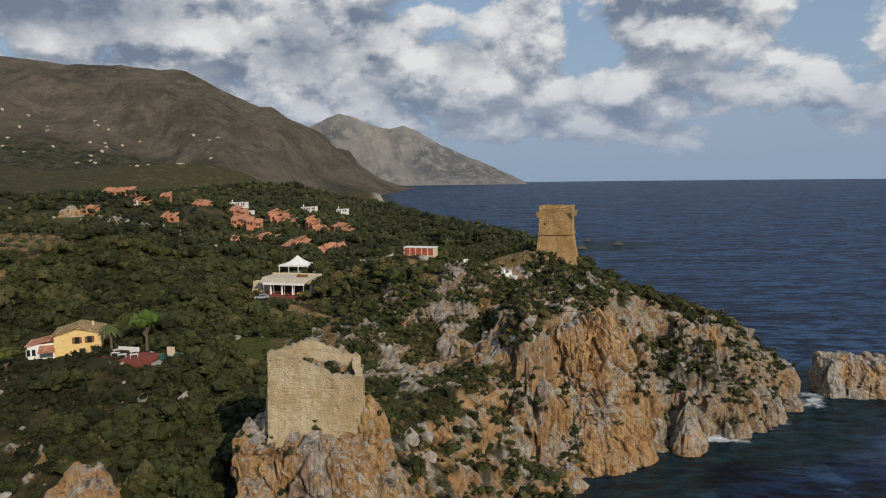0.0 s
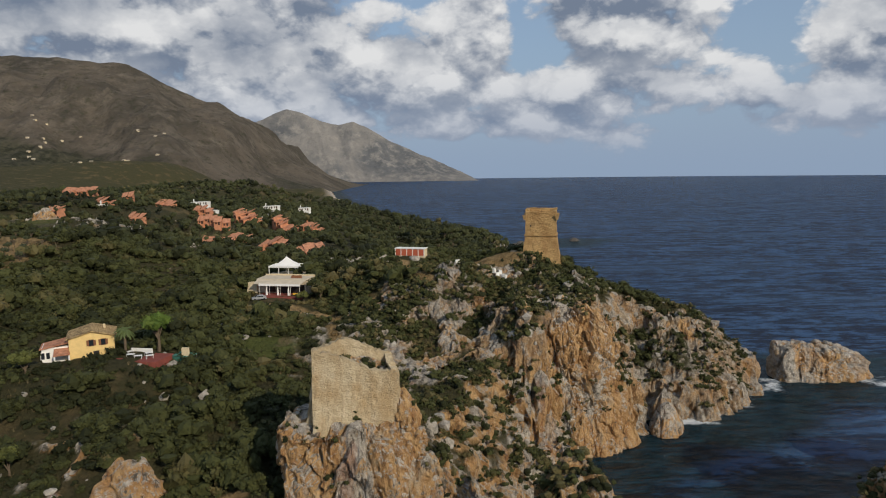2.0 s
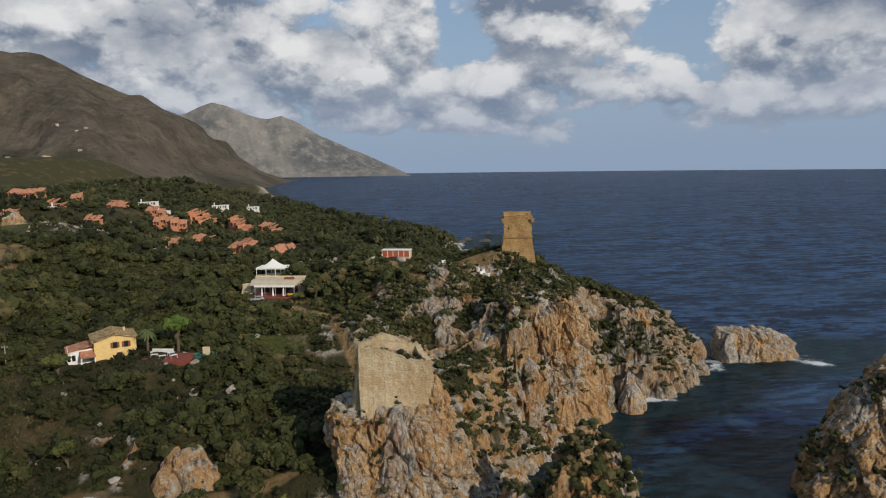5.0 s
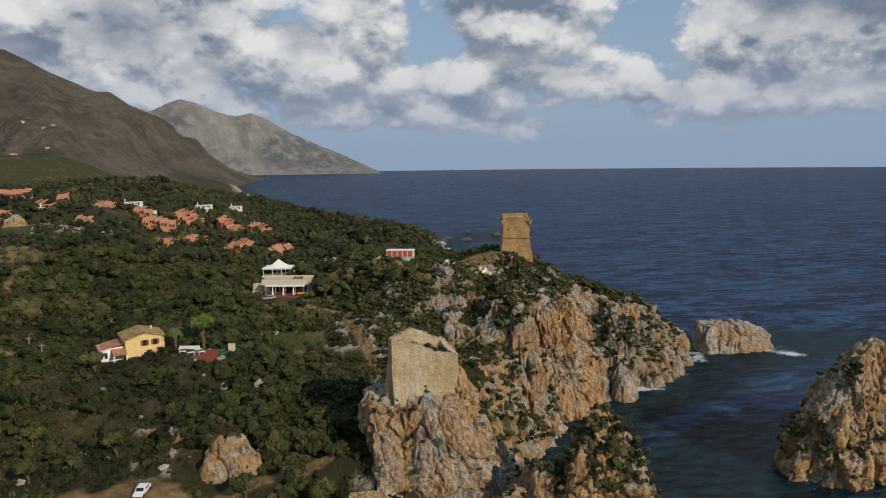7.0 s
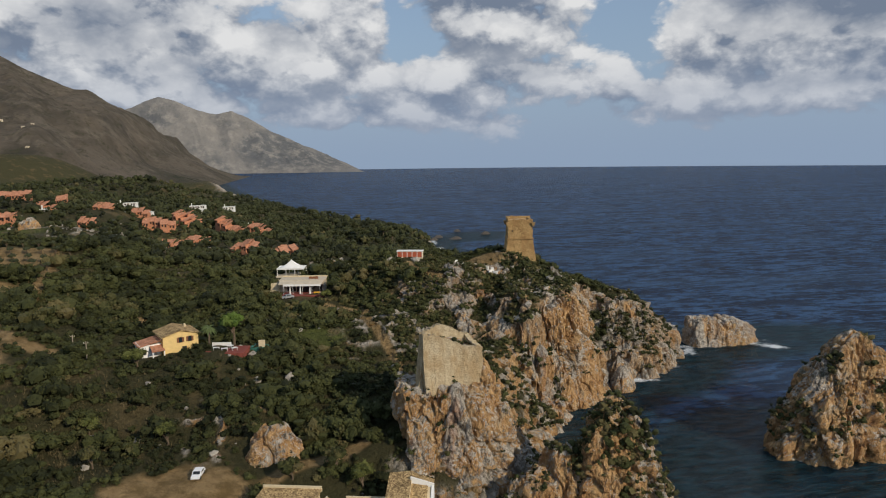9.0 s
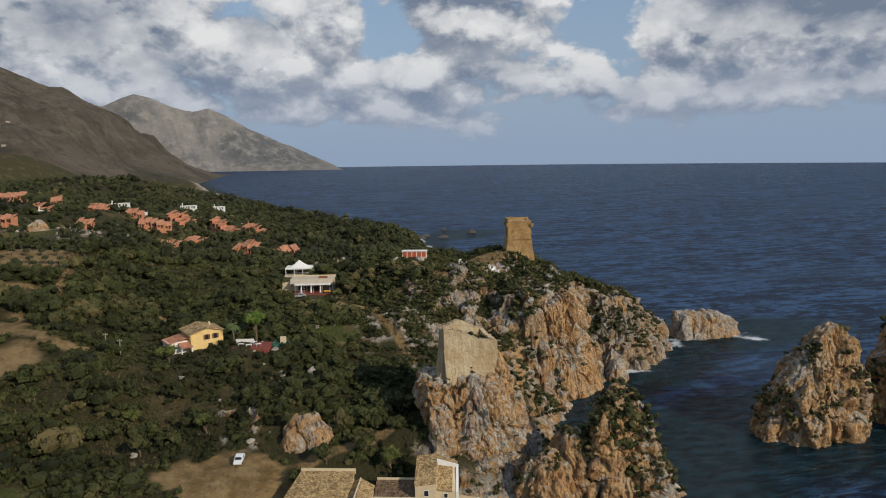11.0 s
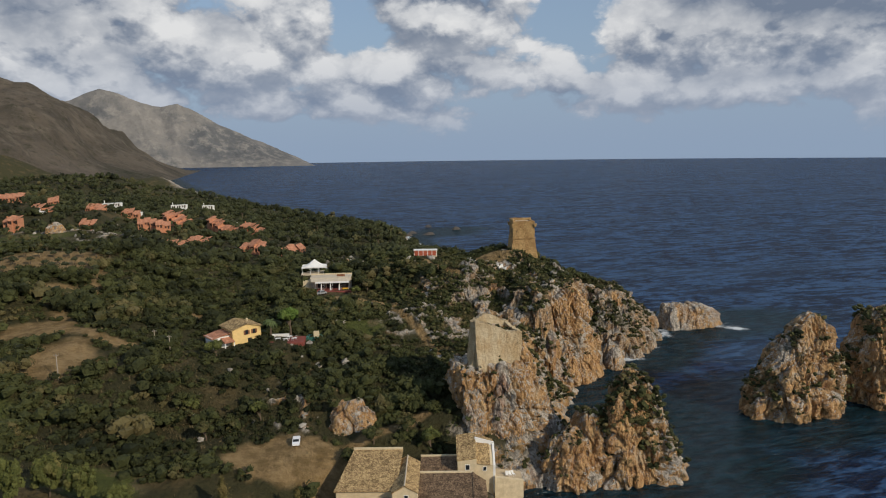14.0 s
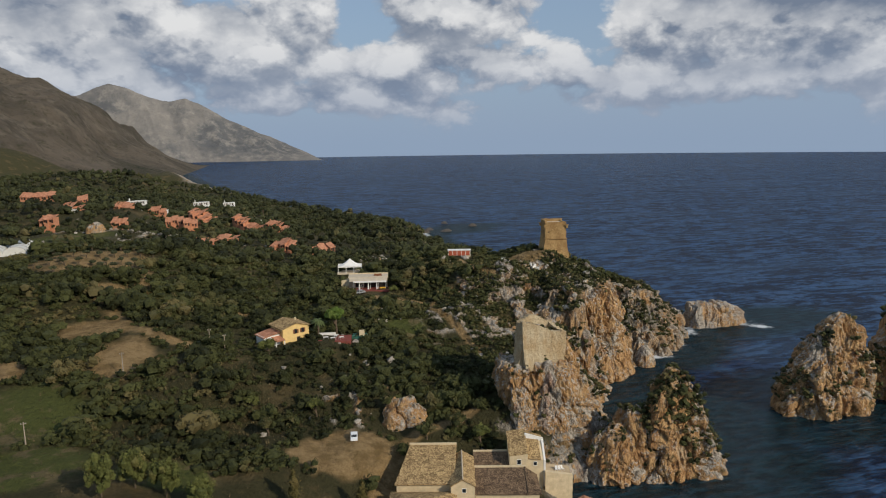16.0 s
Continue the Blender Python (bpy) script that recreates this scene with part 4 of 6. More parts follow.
def bushes(name, xyz, rad, subs, leaves, leaf, material, label, r, flat=0.75, tint=None, category="shrubs"):
    """Many bushes of several clumps each, in one mesh."""
    n = len(xyz)
    off = r.normal(size=(n, subs, 3)) * np.array([0.52, 0.52, 0.20])
    centres = xyz[:, None] + off * rad[:, None, None] + np.array([0, 0, 0.42]) * rad[:, None, None]
    sr = rad[:, None, None] * (0.24 + 0.48 * r.random((n, subs, 1))) * np.array([1, 1, flat])
    if tint is None:
        tint = r.random(n)
    tt = np.clip(np.repeat(tint, subs) + r.normal(size=n * subs) * 0.08, 0, 1)
    v, q, t, tv = leaf_blobs(centres.reshape(-1, 3), sr.reshape(-1, 3), leaves, np.repeat(leaf, subs), tt, r)
    ob = new(name, np_mesh(name, v, q, t, material, True, tint=tv))
    return tagged(ob, label, category, kind="stuff")


def slope_at(x, y):
    e = 0.8
    return np.hypot((height(x + e, y) - height(x - e, y)) / (2 * e), (height(x, y + e) - height(x, y - e)) / (2 * e))


BUILT = [(-89, 143, 7.5), (-97, 139, 4), (-56, 188, 10), (-54, 181, 5), (-60, 216, 8), (-18, 193, 6), (18, 184, 7), (-24, 96, 9), (-50, 68, 19), (-62, 76, 9), (-36, 74, 7), (-75, 139, 6.5), (-63, 97, 7), (-22, 98, 12), (19, 177, 4)]


def scatter(count, x0, x1, y0, y1, r, gap=0.0):
    x, y = r.uniform(x0, x1, count), r.uniform(y0, y1, count)
    ok = (shore_distance(x, y) > 3) & (clearing(x, y) < 0.3) & (lawn_mask(x, y) < 0.4)
    for bx, by, br in BUILT:
        ok &= np.hypot(x - bx, y - by) > br
    for bx, by, br in ((-94, 134.5, 5), (-77, 135, 4.5), (-70, 137.5, 2.5), (-18, 187, 5), (-57, 180, 7), (-61, 209, 4)):
        ok &= np.hypot(x - bx, y - by) > br
    for v in VILLAS:
        ok &= np.hypot(x - v[0] - 1.0, y - v[1] + 3) > 2.5 + v[4] * v[5] * 0.36
    ok &= ellipse(x, y, *ORCHARD) > 1.0
    return x[ok], y[ok]


def make_shrubs():
    r = np.random.default_rng(11)
    x, y = scatter(9500, -190, 92, 76, 245, r)
    s = slope_at(x, y)
    dens = 0.5 + 0.5 * fbm(x, y, x * 0, 16, 3, 101)
    rocky = smooth(knobs(x, y), 0.02, 0.12)
    thin = np.clip(near(x, y, -104, 106, 14) + near(x, y, -128, 92, 15), 0, 1)
    keep = r.random(len(x)) < (1 - 0.4 * thin) * np.clip(1.2 - 0.85 * smooth(s, 1.0, 2.2) - 0.85 * np.clip(rocky, 0, 1), 0.03, 1) * (0.4 + 0.9 * dens)
    x, y, s, rocky = x[keep], y[keep], s[keep], rocky[keep]
    z = height(x, y)
    rad = (0.9 + 1.7 * r.random(len(x)) ** 1.6) * (1 - 0.35 * rocky_zone(x, y)) * (1 - 0.35 * smooth(s, 0.7, 1.5))
    lush = smooth(fbm(x, y, x * 0, 30, 2, 104), -0.2, 0.4)
    rad = rad * (0.75 + 0.7 * lush)
    tint = np.clip(0.5 + 0.6 * fbm(x, y, x * 0, 18, 3, 106) + r.normal(size=len(x)) * 0.17 - 0.12 * lush - 0.4 * near(x, y, -78, 108, 32), 0, 1)
    bushes("maquis_shrubs", np.stack([x, y, z - 0.15 * rad], 1), rad, 5, 13, 0.13 + 0.08 * rad, LEAF, "dense dark green maquis shrubs covering the slopes", r, 0.8, tint)


def make_thickets():
    """Round-crowned holm oaks, carobs and lentisks that stand above the scrub."""
    r = np.random.default_rng(14)
    x, y = scatter(1500, -190, 0, 92, 245, r)
    w = 0.10 + 0.55 * smooth(fbm(x, y, x * 0, 26, 3, 109), 0.0, 0.45) + 0.9 * near(x, y, -32, 184, 13) + 0.9 * near(x, y, -60, 171, 6) + 0.5 * near(x, y, -118, 118, 14) + 0.4 * near(x, y, -88, 120, 16) + 0.6 * near(x, y, -150, 122, 9)
    for bx, by, br in BUILT + [(-92, 134, 6), (-76, 132, 9), (-56, 178, 6), (-18, 184, 7), (-60, 208, 6)]:
        w = np.where(np.hypot(x - bx, y - by) < br + 2.5, 0, w)
    keep = (r.random(len(x)) < w) & (rocky_zone(x, y) < 0.45) & (slope_at(x, y) < 0.8)
    x, y = x[keep], y[keep]
    rad = 2.2 + 1.9 * r.random(len(x)) ** 1.4
    tint = np.clip(0.42 + 0.4 * fbm(x, y, x * 0, 24, 2, 112) + r.normal(size=len(x)) * 0.16, 0, 1)
    bushes("oak_thicket", np.stack([x, y, height(x, y) + 0.2 * rad], 1), rad, 13, 24, 0.16 + 0.06 * rad, LEAF, "round-crowned dark green trees and tall shrubs in thickets", r, 0.85, tint, "trees")


def make_slope_scrub():
    """A thicker coat of low scrub on the slopes above the cliffs."""
    r = np.random.default_rng(15)
    x, y = scatter(4200, -45, 90, 112, 200, r)
    s = slope_at(x, y)
    ok = (r.random(len(x)) < 1 - smooth(s, 1.1, 2.2)) & (knobs(x, y) < 0.05) & (near(x, y, -34, 140, 7) < 0.6) & (ellipse(x, y, 2, 178, 10, 6) > 1)
    x, y = x[ok], y[ok]
    rad = 0.6 + 1.0 * r.random(len(x)) ** 1.6
    tint = np.clip(0.56 + 0.6 * fbm(x, y, x * 0, 12, 3, 116) + r.normal(size=len(x)) * 0.17, 0, 1)
    bushes("slope_scrub", np.stack([x, y, height(x, y) - 0.1 * rad], 1), rad, 3, 14, 0.12 + 0.08 * rad, LEAF, "low dark green scrub on the slope above the cliffs", r, 0.8, tint)


def make_woods():
    r = np.random.default_rng(12)
    x, y = scatter(12500, -640, 60, 235, 1150, r)
    keep = (r.random(len(x)) < np.clip(1.5 - y / 900, 0.3, 1.0)) & (x > -0.74 * y - 50)
    x, y = x[keep], y[keep]
    z = height(x, y, False)
    rad = (1.5 + 2.9 * r.random(len(x)) ** 2.0) * (0.9 + y / 1500)
    tint = np.clip(0.42 + 0.5 * fbm(x, y, x * 0, 45, 3, 111) + r.normal(size=len(x)) * 0.16, 0, 1)
    bushes("pine_woods", np.stack([x, y, z + 0.3 * rad], 1), rad, 4, 6, 0.25 + 0.10 * rad, PINE, "dark pine and scrub woods behind the headland", r, 0.95, tint, "trees")


make_thickets()
make_shrubs()
make_slope_scrub()
make_woods()

# ---- building tools ----
def thing(name, x, y, z, turn=0.0, label="", category="", group=""):
    ob = new(name)
    ob.matrix_basis = pose(x, y, z, 0, 0, turn)
    ob.empty_display_size = 0.5
    return tagged(ob, label, category, group)


def part(name, bm, material, parent, label=""):
    me = bpy.data.meshes.new(name)
    bm.to_mesh(me)
    bm.free()
    me.materials.append(material)
    ob = new(name, me)
    ob.parent = parent
    return tagged(ob, label)


def box(x0, x1, y0, y1, z0, z1, bevel=0.03, bm=None):
    bm = bm or bmesh.new()
    made = bmesh.ops.create_cube(bm, size=1)["verts"]
    for v in made:
        v.co = Vector(((x0 + x1) / 2 + v.co.x * (x1 - x0), (y0 + y1) / 2 + v.co.y * (y1 - y0), (z0 + z1) / 2 + v.co.z * (z1 - z0)))
    if bevel:
        edges = list({e for v in made for e in v.link_edges})
        bmesh.ops.bevel(bm, geom=edges, offset=min(bevel, 0.2 * min(x1 - x0, y1 - y0, z1 - z0)), segments=1, affect="EDGES")
    return bm


def solid(rings, bm=None, close=True):
    """A closed skin through rings of points with equal counts."""
    bm = bm or bmesh.new()
    rows = [[bm.verts.new(p) for p in ring] for ring in rings]
    n = len(rows[0])
    for a, b in zip(rows, rows[1:]):
        for i in range(n):
            bm.faces.new((a[i], a[(i + 1) % n], b[(i + 1) % n], b[i]))
    if close:
        bm.faces.new(rows[0][::-1])
        bm.faces.new(rows[-1])
    bmesh.ops.recalc_face_normals(bm, faces=bm.faces[:])
    return bm


def slab(corners, thick):
    """A sloping slab: four top corners, counter-clockwise, and its thickness downwards."""
    low = [(x, y, z - thick) for x, y, z in corners]
    return solid([low, corners])


def gable_roof(x0, x1, y0, y1, eave, top, over=0.35, thick=0.16, along="y", bm=None):
    """Two sloping leaves that meet at a ridge along y or x."""
    pts = []
    if along == "y":
        m, k = (x0 + x1) / 2, (top - eave) / ((x1 - x0) / 2)
        sec = [(x0 - over, eave - k * over), (m, top), (x1 + over, eave - k * over), (x1 + over, eave - k * over - thick), (m, top - thick), (x0 - over, eave - k * over - thick)]
        rings = [[(a, y, b) for a, b in sec] for y in (y0 - over, y1 + over)]
    else:
        m, k = (y0 + y1) / 2, (top - eave) / ((y1 - y0) / 2)
        sec = [(y0 - over, eave - k * over), (m, top), (y1 + over, eave - k * over), (y1 + over, eave - k * over - thick), (m, top - thick), (y0 - over, eave - k * over - thick)]
        rings = [[(x, a, b) for a, b in sec] for x in (x0 - over, x1 + over)]
    return solid(rings, bm)


def gable_body(x0, x1, y0, y1, z0, eave, top, along="y"):
    if along == "y":
        m = (x0 + x1) / 2
        sec = [(x0, z0), (x1, z0), (x1, eave), (m, top), (x0, eave)]
        return solid([[(a, y, b) for a, b in sec] for y in (y0, y1)])
    m = (y0 + y1) / 2
    sec = [(y0, z0), (y1, z0), (y1, eave), (m, top), (y0, eave)]
    return solid([[(x, a, b) for a, b in sec] for x in (x0, x1)])


def tube(points, r0, r1, sides=8, bm=None):
    bm = bm or bmesh.new()
    pts = [Vector(p) for p in points]
    rings = []
    for i, p in enumerate(pts):
        d = (pts[min(i + 1, len(pts) - 1)] - pts[max(i - 1, 0)]).normalized()
        a = d.orthogonal().normalized()
        b = d.cross(a)
        r = r0 + (r1 - r0) * i / max(1, len(pts) - 1)
        rings.append([p + (a * math.cos(t) + b * math.sin(t)) * r for t in (2 * math.pi * k / sides for k in range(sides))])
    return solid(rings, bm)


def window(parent, x, y, z, w, h, side="front", frame_mat=None, name="window", pane_mat=None):
    """A framed opening on the front (towards -y), left (-x) or right (+x) wall plane."""
    d = 0.06
    bm = bmesh.new()
    for a0, a1, b0, b1 in ((-w / 2, w / 2, h, h + 0.1), (-w / 2, w / 2, -0.1, 0), (-w / 2 - 0.1, -w / 2, -0.1, h + 0.1), (w / 2, w / 2 + 0.1, -0.1, h + 0.1)):
        box(a0, a1, -d, 0.02, b0, b1, 0, bm)
    pane = box(-w / 2, w / 2, -0.025, 0.02, 0, h, 0)
    turn = {"front": 0, "right": 90, "left": -90, "back": 180}[side]
    f = part(name, bm, frame_mat or WHITE, parent)
    f.matrix_basis = pose(x, y, z, 0, 0, turn)
    p = part("pane", pane, pane_mat or GLASS, f)
    return f


def ring_xy(x0, x1, y0, y1, z):
    return [(x0, y0, z), (x1, y0, z), (x1, y1, z), (x0, y1, z)]


def rough_block(rings, step, amount, seed, smooth_top=False):
    """A masonry block cut into small faces and worn unevenly."""
    bm = solid(rings)
    for _ in range(step):
        bmesh.ops.subdivide_edges(bm, edges=bm.edges[:], cuts=1, use_grid_fill=True)
    for v in bm.verts:
        n = noise.noise_vector(v.co * 0.9 + Vector((seed, seed * 2, 0))) * amount + noise.noise_vector(v.co * 2.7 + Vector((0, seed, 5))) * amount * 0.5
        v.co += n
    return bm


# ---- the watchtower ----
def make_watchtower():
    t = thing("watchtower", 19.6, 183.6, 42.6, -11, "square ochre stone watchtower with a battered base on the headland", "tower")
    b, m, u = 5.3, 4.4, 4.3
    part("base", rough_block([ring_xy(-b - 0.35, b + 0.35, -b - 0.35, b + 0.35, -3), ring_xy(-m, m, -m, m, 5.4)], 4, 0.16, 1), TOWER, t)
    part("string_course", rough_block([ring_xy(-m - 0.22, m + 0.22, -m - 0.22, m + 0.22, 5.6), ring_xy(-m - 0.22, m + 0.22, -m - 0.22, m + 0.22, 6.0)], 3, 0.06, 2), TOWER, t, "projecting stone band")
    part("upper_wall", rough_block([ring_xy(-u, u, -u, u, 6.0), ring_xy(-u + 0.05, u - 0.05, -u + 0.05, u - 0.05, 12.0)], 4, 0.14, 3), TOWER, t)
    for x0, x1, y0, y1, h, s in ((-u, u, -u, -u + 0.9, 0.7, 4), (-u, u, u - 0.9, u, 1.2, 5), (-u, -u + 0.9, -u + 0.9, u - 0.9, 1.1, 6), (u - 0.9, u, -u + 0.9, u - 0.9, 0.6, 7)):
        part("parapet", rough_block([ring_xy(x0, x1, y0, y1, 11.95), ring_xy(x0, x1, y0, y1, 11.95 + h)], 3, 0.22, s), TOWER, t, "crumbling parapet")
    part("roof_terrace", box(-u + 0.9, u - 0.9, -u + 0.9, u - 0.9, 11.9, 12.15, 0), BEIGE, t)
    for cx, cy in ((-u - 0.2, -u - 0.2), (u + 0.2, -u - 0.2), (-u - 0.2, u + 0.2), (u + 0.2, u + 0.2)):
        part("corbel", rough_block([ring_xy(cx - 0.25, cx + 0.25, cy - 0.25, cy + 0.25, 10.2), ring_xy(cx - 0.6, cx + 0.6, cy - 0.6, cy + 0.6, 11.6)], 2, 0.08, 9), TOWER, t, "broken corner corbel")
    part("window_slit", box(-u - 0.06, -u + 0.1, -0.5, 0.5, 7.5, 9.0, 0), DARK, t)
    part("embrasure", box(-3.0, -2.7, -u - 0.05, -u + 0.2, 8.2, 8.9, 0), DARK, t)
    return t


def make_ruin():
    t = thing("ruined_tower", -24, 96.5, 29.0, 4, "roofless ruined stone tower of pale yellow masonry on a crag", "ruin")

    def wall(name, p0, p1, thick, tops, z0, batter, seed):
        bm = bmesh.new()
        p0, p1 = Vector((*p0, 0)), Vector((*p1, 0))
        along = (p1 - p0).normalized()
        out = Vector((along.y, -along.x, 0))
        n, k = 44, 26
        rows = []
        for face in (0, 1):
            for j in range(k + 1):
                row = []
                for i in range(n + 1):
                    s = i / n
                    top = np.interp(s, [q[0] for q in tops], [q[1] for q in tops]) + 0.45 * noise.noise(Vector((s * 14, seed, 0))) + 0.3 * noise.noise(Vector((s * 40, seed, 3)))
                    h = z0 + (top - z0) * (j / k if face == 0 else 1 - j / k)
                    drop = (top - h) / 8
                    p = p0.lerp(p1, s) + out * ((batter * drop * drop if face == 0 else -thick) + (0.1 if face else 0))
                    p.z = h
                    p += noise.noise_vector(p * 1.3 + Vector((seed, 0, 0))) * 0.16 + noise.noise_vector(p * 0.4 + Vector((seed, 7, 0))) * 0.2
                    row.append(bm.verts.new(p))
                rows.append(row)
        for a, b in zip(rows, rows[1:]):
            for i in range(n):
                bm.faces.new((a[i], a[i + 1], b[i + 1], b[i]))
        for i0 in (0, n):
            col = [r[i0] for r in rows]
            bm.faces.new(col)
        bmesh.ops.recalc_face_normals(bm, faces=bm.faces[:])
        return part(name, bm, RUIN, t)

    wall("front_wall", (-6.3, -3.2), (7.0, -3.0), 1.2, ((0, 10.9), (0.1, 10.6), (0.35, 9.6), (0.55, 8.3), (0.66, 7.7), (0.8, 7.2), (1, 6.9)), -3.0, 0.9, 1)
    wall("side_wall", (-6.3, 0.8), (-6.3, -3.2), 1.2, ((0, 10.2), (0.5, 10.4), (1, 10.5)), -2.0, 0.6, 2)
    wall("back_wall", (5.6, 4.6), (-6.3, 1.0), 1.3, ((0, 8.4), (0.2, 9.2), (0.42, 10.7), (0.6, 11.5), (0.8, 11.0), (1, 10.2)), -1.0, 0.5, 3)
    wall("side_wall", (7.0, -3.0), (5.6, 4.6), 1.2, ((0, 6.9), (0.5, 7.6), (1, 8.6)), -3.0, 0.7, 4)
    bm = bmesh.new()
    n = 24
    grid = [[bm.verts.new((-5.6 + 12 * i / n, -2.6 + (3.6 + 3.0 * i / n) * j / n, 7.4 + 1.6 * j / n - 2.2 * smooth(i / n, 0.35, 1.0) + 0.7 * noise.noise(Vector((i * 0.4, j * 0.4, 3))))) for i in range(n + 1)] for j in range(n + 1)]
    for j in range(n):
        for i in range(n):
            bm.faces.new((grid[j][i], grid[j][i + 1], grid[j + 1][i + 1], grid[j + 1][i]))
    part("rubble_infill", bm, CRAG, t, "grass-grown rubble between the walls")
    return t


# ---- the yellow villa and its garden ----
def make_villa():
    t = thing("villa", -89.2, 142.6, 26.0, 25, "yellow two-storey villa with a tiled gable roof and brown shutters", "house")
    part("wall", gable_body(-4.6, 4.4, -4.2, 4.2, -2.5, 5.4, 6.6, "y"), YELLOW, t)
    part("roof", gable_roof(-4.6, 4.4, -4.2, 4.2, 5.5, 6.75, 0.55, 0.2, "y"), OLD_TILE, t, "weathered tan roof tiles")
    for x in (-0.2, 2.2):
        w = window(t, x, -4.2, 3.3, 0.9, 1.3, "front", SHUTTER, "window")
        for s in (-1, 1):
            leaf = part("shutter", box(s * 0.72 - 0.22, s * 0.72 + 0.22, -0.09, -0.04, 0, 1.3, 0.01), SHUTTER, w)
    d = part("door", box(0.1, 1.3, -4.27, -4.15, -0.2, 2.1, 0.02), DARK, t, "dark open doorway")
    part("door_leaf", box(1.45, 2.3, -4.45, -4.35, -0.2, 2.1, 0.02), YELLOW, t, "bright yellow door leaf folded back")
    part("chimney", box(2.2, 2.7, 1.0, 1.5, 5.8, 6.9, 0.04), CREAM, t)
    part("annexe_wall", box(-10.0, -4.4, -2.4, 3.2, -2.5, 3.4, 0.03), WHITE, t, "low white side wing")
    part("annexe_roof", slab([(-10.4, -2.8, 3.3), (-4.4, -2.8, 4.4), (-4.4, 3.6, 4.4), (-10.4, 3.6, 3.3)], 0.18), ORANGE_TILE, t, "terracotta tiled lean-to roof")
    part("porch_roof", slab([(-7.6, -5.4, 2.2), (-4.4, -5.4, 2.2), (-4.4, -2.4, 3.1), (-7.6, -2.4, 3.1)], 0.15), ORANGE_TILE, t, "small terracotta porch roof")
    for x in (-7.4, -4.6):
        part("porch_post", box(x - 0.14, x + 0.14, -5.3, -5.0, -2.5, 2.2, 0.02), WHITE, t)
    for x in (-9.8, -8.8):
        window(t, x, -2.4, 1.0, 0.7, 1.4, "front", WHITE)
    return t


def make_terrace():
    t = thing("garden_terrace", -76.5, 138.2, ground_z(-76.5, 138.2) - 0.35, -10, "red paved garden terrace with low walls beside the villa", "terrace")
    part("paving", box(-8.0, 6.0, -4.0, 3.0, -1.5, 0.25, 0.05), RED, t)
    part("wall", box(-4.2, 1.0, 2.6, 2.9, 0.0, 1.3, 0.04), WHITE, t, "low white wall")
    part("wall", box(8.5, 10.2, 2.0, 2.5, -0.5, 1.9, 0.04), CREAM, t, "cream wall end")
    z0 = ground_z(-76.5, 138.2) - 0.1
    for k, (x, y) in enumerate(((-78.5, 137.5), (-76.3, 136.2), (-73.8, 136.3), (-75.0, 138.6), (-79.8, 139.8))):
        tb = thing("garden_table", x, y, z0, 17 * k, "white garden table on the red terrace", "table", "tables on the terrace")
        part("tabletop", box(-0.8, 0.8, -0.5, 0.5, 0.7, 0.76, 0.01), WHITE, tb)
        for sx in (-0.7, 0.7):
            for sy in (-0.4, 0.4):
                part("leg", box(sx - 0.03, sx + 0.03, sy - 0.03, sy + 0.03, 0, 0.7, 0), WHITE, tb)
    g = thing("garden_shelter", -67.4, 139.6, ground_z(-67.4, 139.6), -20, "dark green netting shelter beside the terrace", "shelter")
    part("canopy", slab([(-2.4, -1.2, 2.2), (2.4, -1.2, 2.2), (2.4, 1.2, 2.5), (-2.4, 1.2, 2.5)], 0.08), GREEN_NET, g)
    part("screen", box(-2.4, 2.4, -1.25, -1.18, 0.2, 2.0, 0), GREEN_NET, g)
    for sx in (-2.3, 2.3):
        for sy in (-1.1, 1.1):
            part("post", box(sx - 0.05, sx + 0.05, sy - 0.05, sy + 0.05, -0.5, 2.4, 0), STEEL, g)


# ---- pavilion, restaurant, shed ----
def make_pavilion():
    x, y = -60.8, 215.5
    t = thing("tent_pavilion", x, y, 33.2, -8, "white canvas pavilion with a peaked roof and open sides", "tent")
    t.scale = (0.82, 0.82, 1.0)
    bm = bmesh.new()
    n, rows = 40, 12
    rings = []
    for j in range(rows + 1):
        s = j / rows
        ring = []
        for i in range(n):
            a = 2 * math.pi * (i + 0.5) / n
            c, sn = math.cos(a), math.sin(a)
            q = max(abs(c), abs(sn))
            rx, ry = 6.2 * s / q * (0.9 + 0.1 * q), 4.4 * s / q * (0.9 + 0.1 * q)
            z = 2.9 + 2.9 * (1 - s) ** 1.7 - 0.25 * s * (1 - q) * 3
            ring.append((rx * c if s else 0.02 * c, ry * sn if s else 0.02 * sn, z))
        rings.append(ring)
    bm = solid(rings, None, False)
    bmesh.ops.solidify(bm, geom=bm.faces[:], thickness=0.05)
    part("canopy", bm, CANVAS, t, "white peaked canvas roof")
    part("valance", solid([ring_xy(-6.2, 6.2, -4.4, 4.4, 2.45), ring_xy(-6.22, 6.22, -4.42, 4.42, 2.95)], None, False), CANVAS, t)
    for px in (-6, -2, 2, 6):
        for py in (-4.2, 4.2):
            part("post", box(px - 0.12, px + 0.12, py - 0.12, py + 0.12, -1.5, 2.7, 0.02), WHITE, t)
    part("floor_deck", box(-6.6, 6.6, -4.8, 4.8, -2.0, 0.05, 0.05), BEIGE, t)
    return t


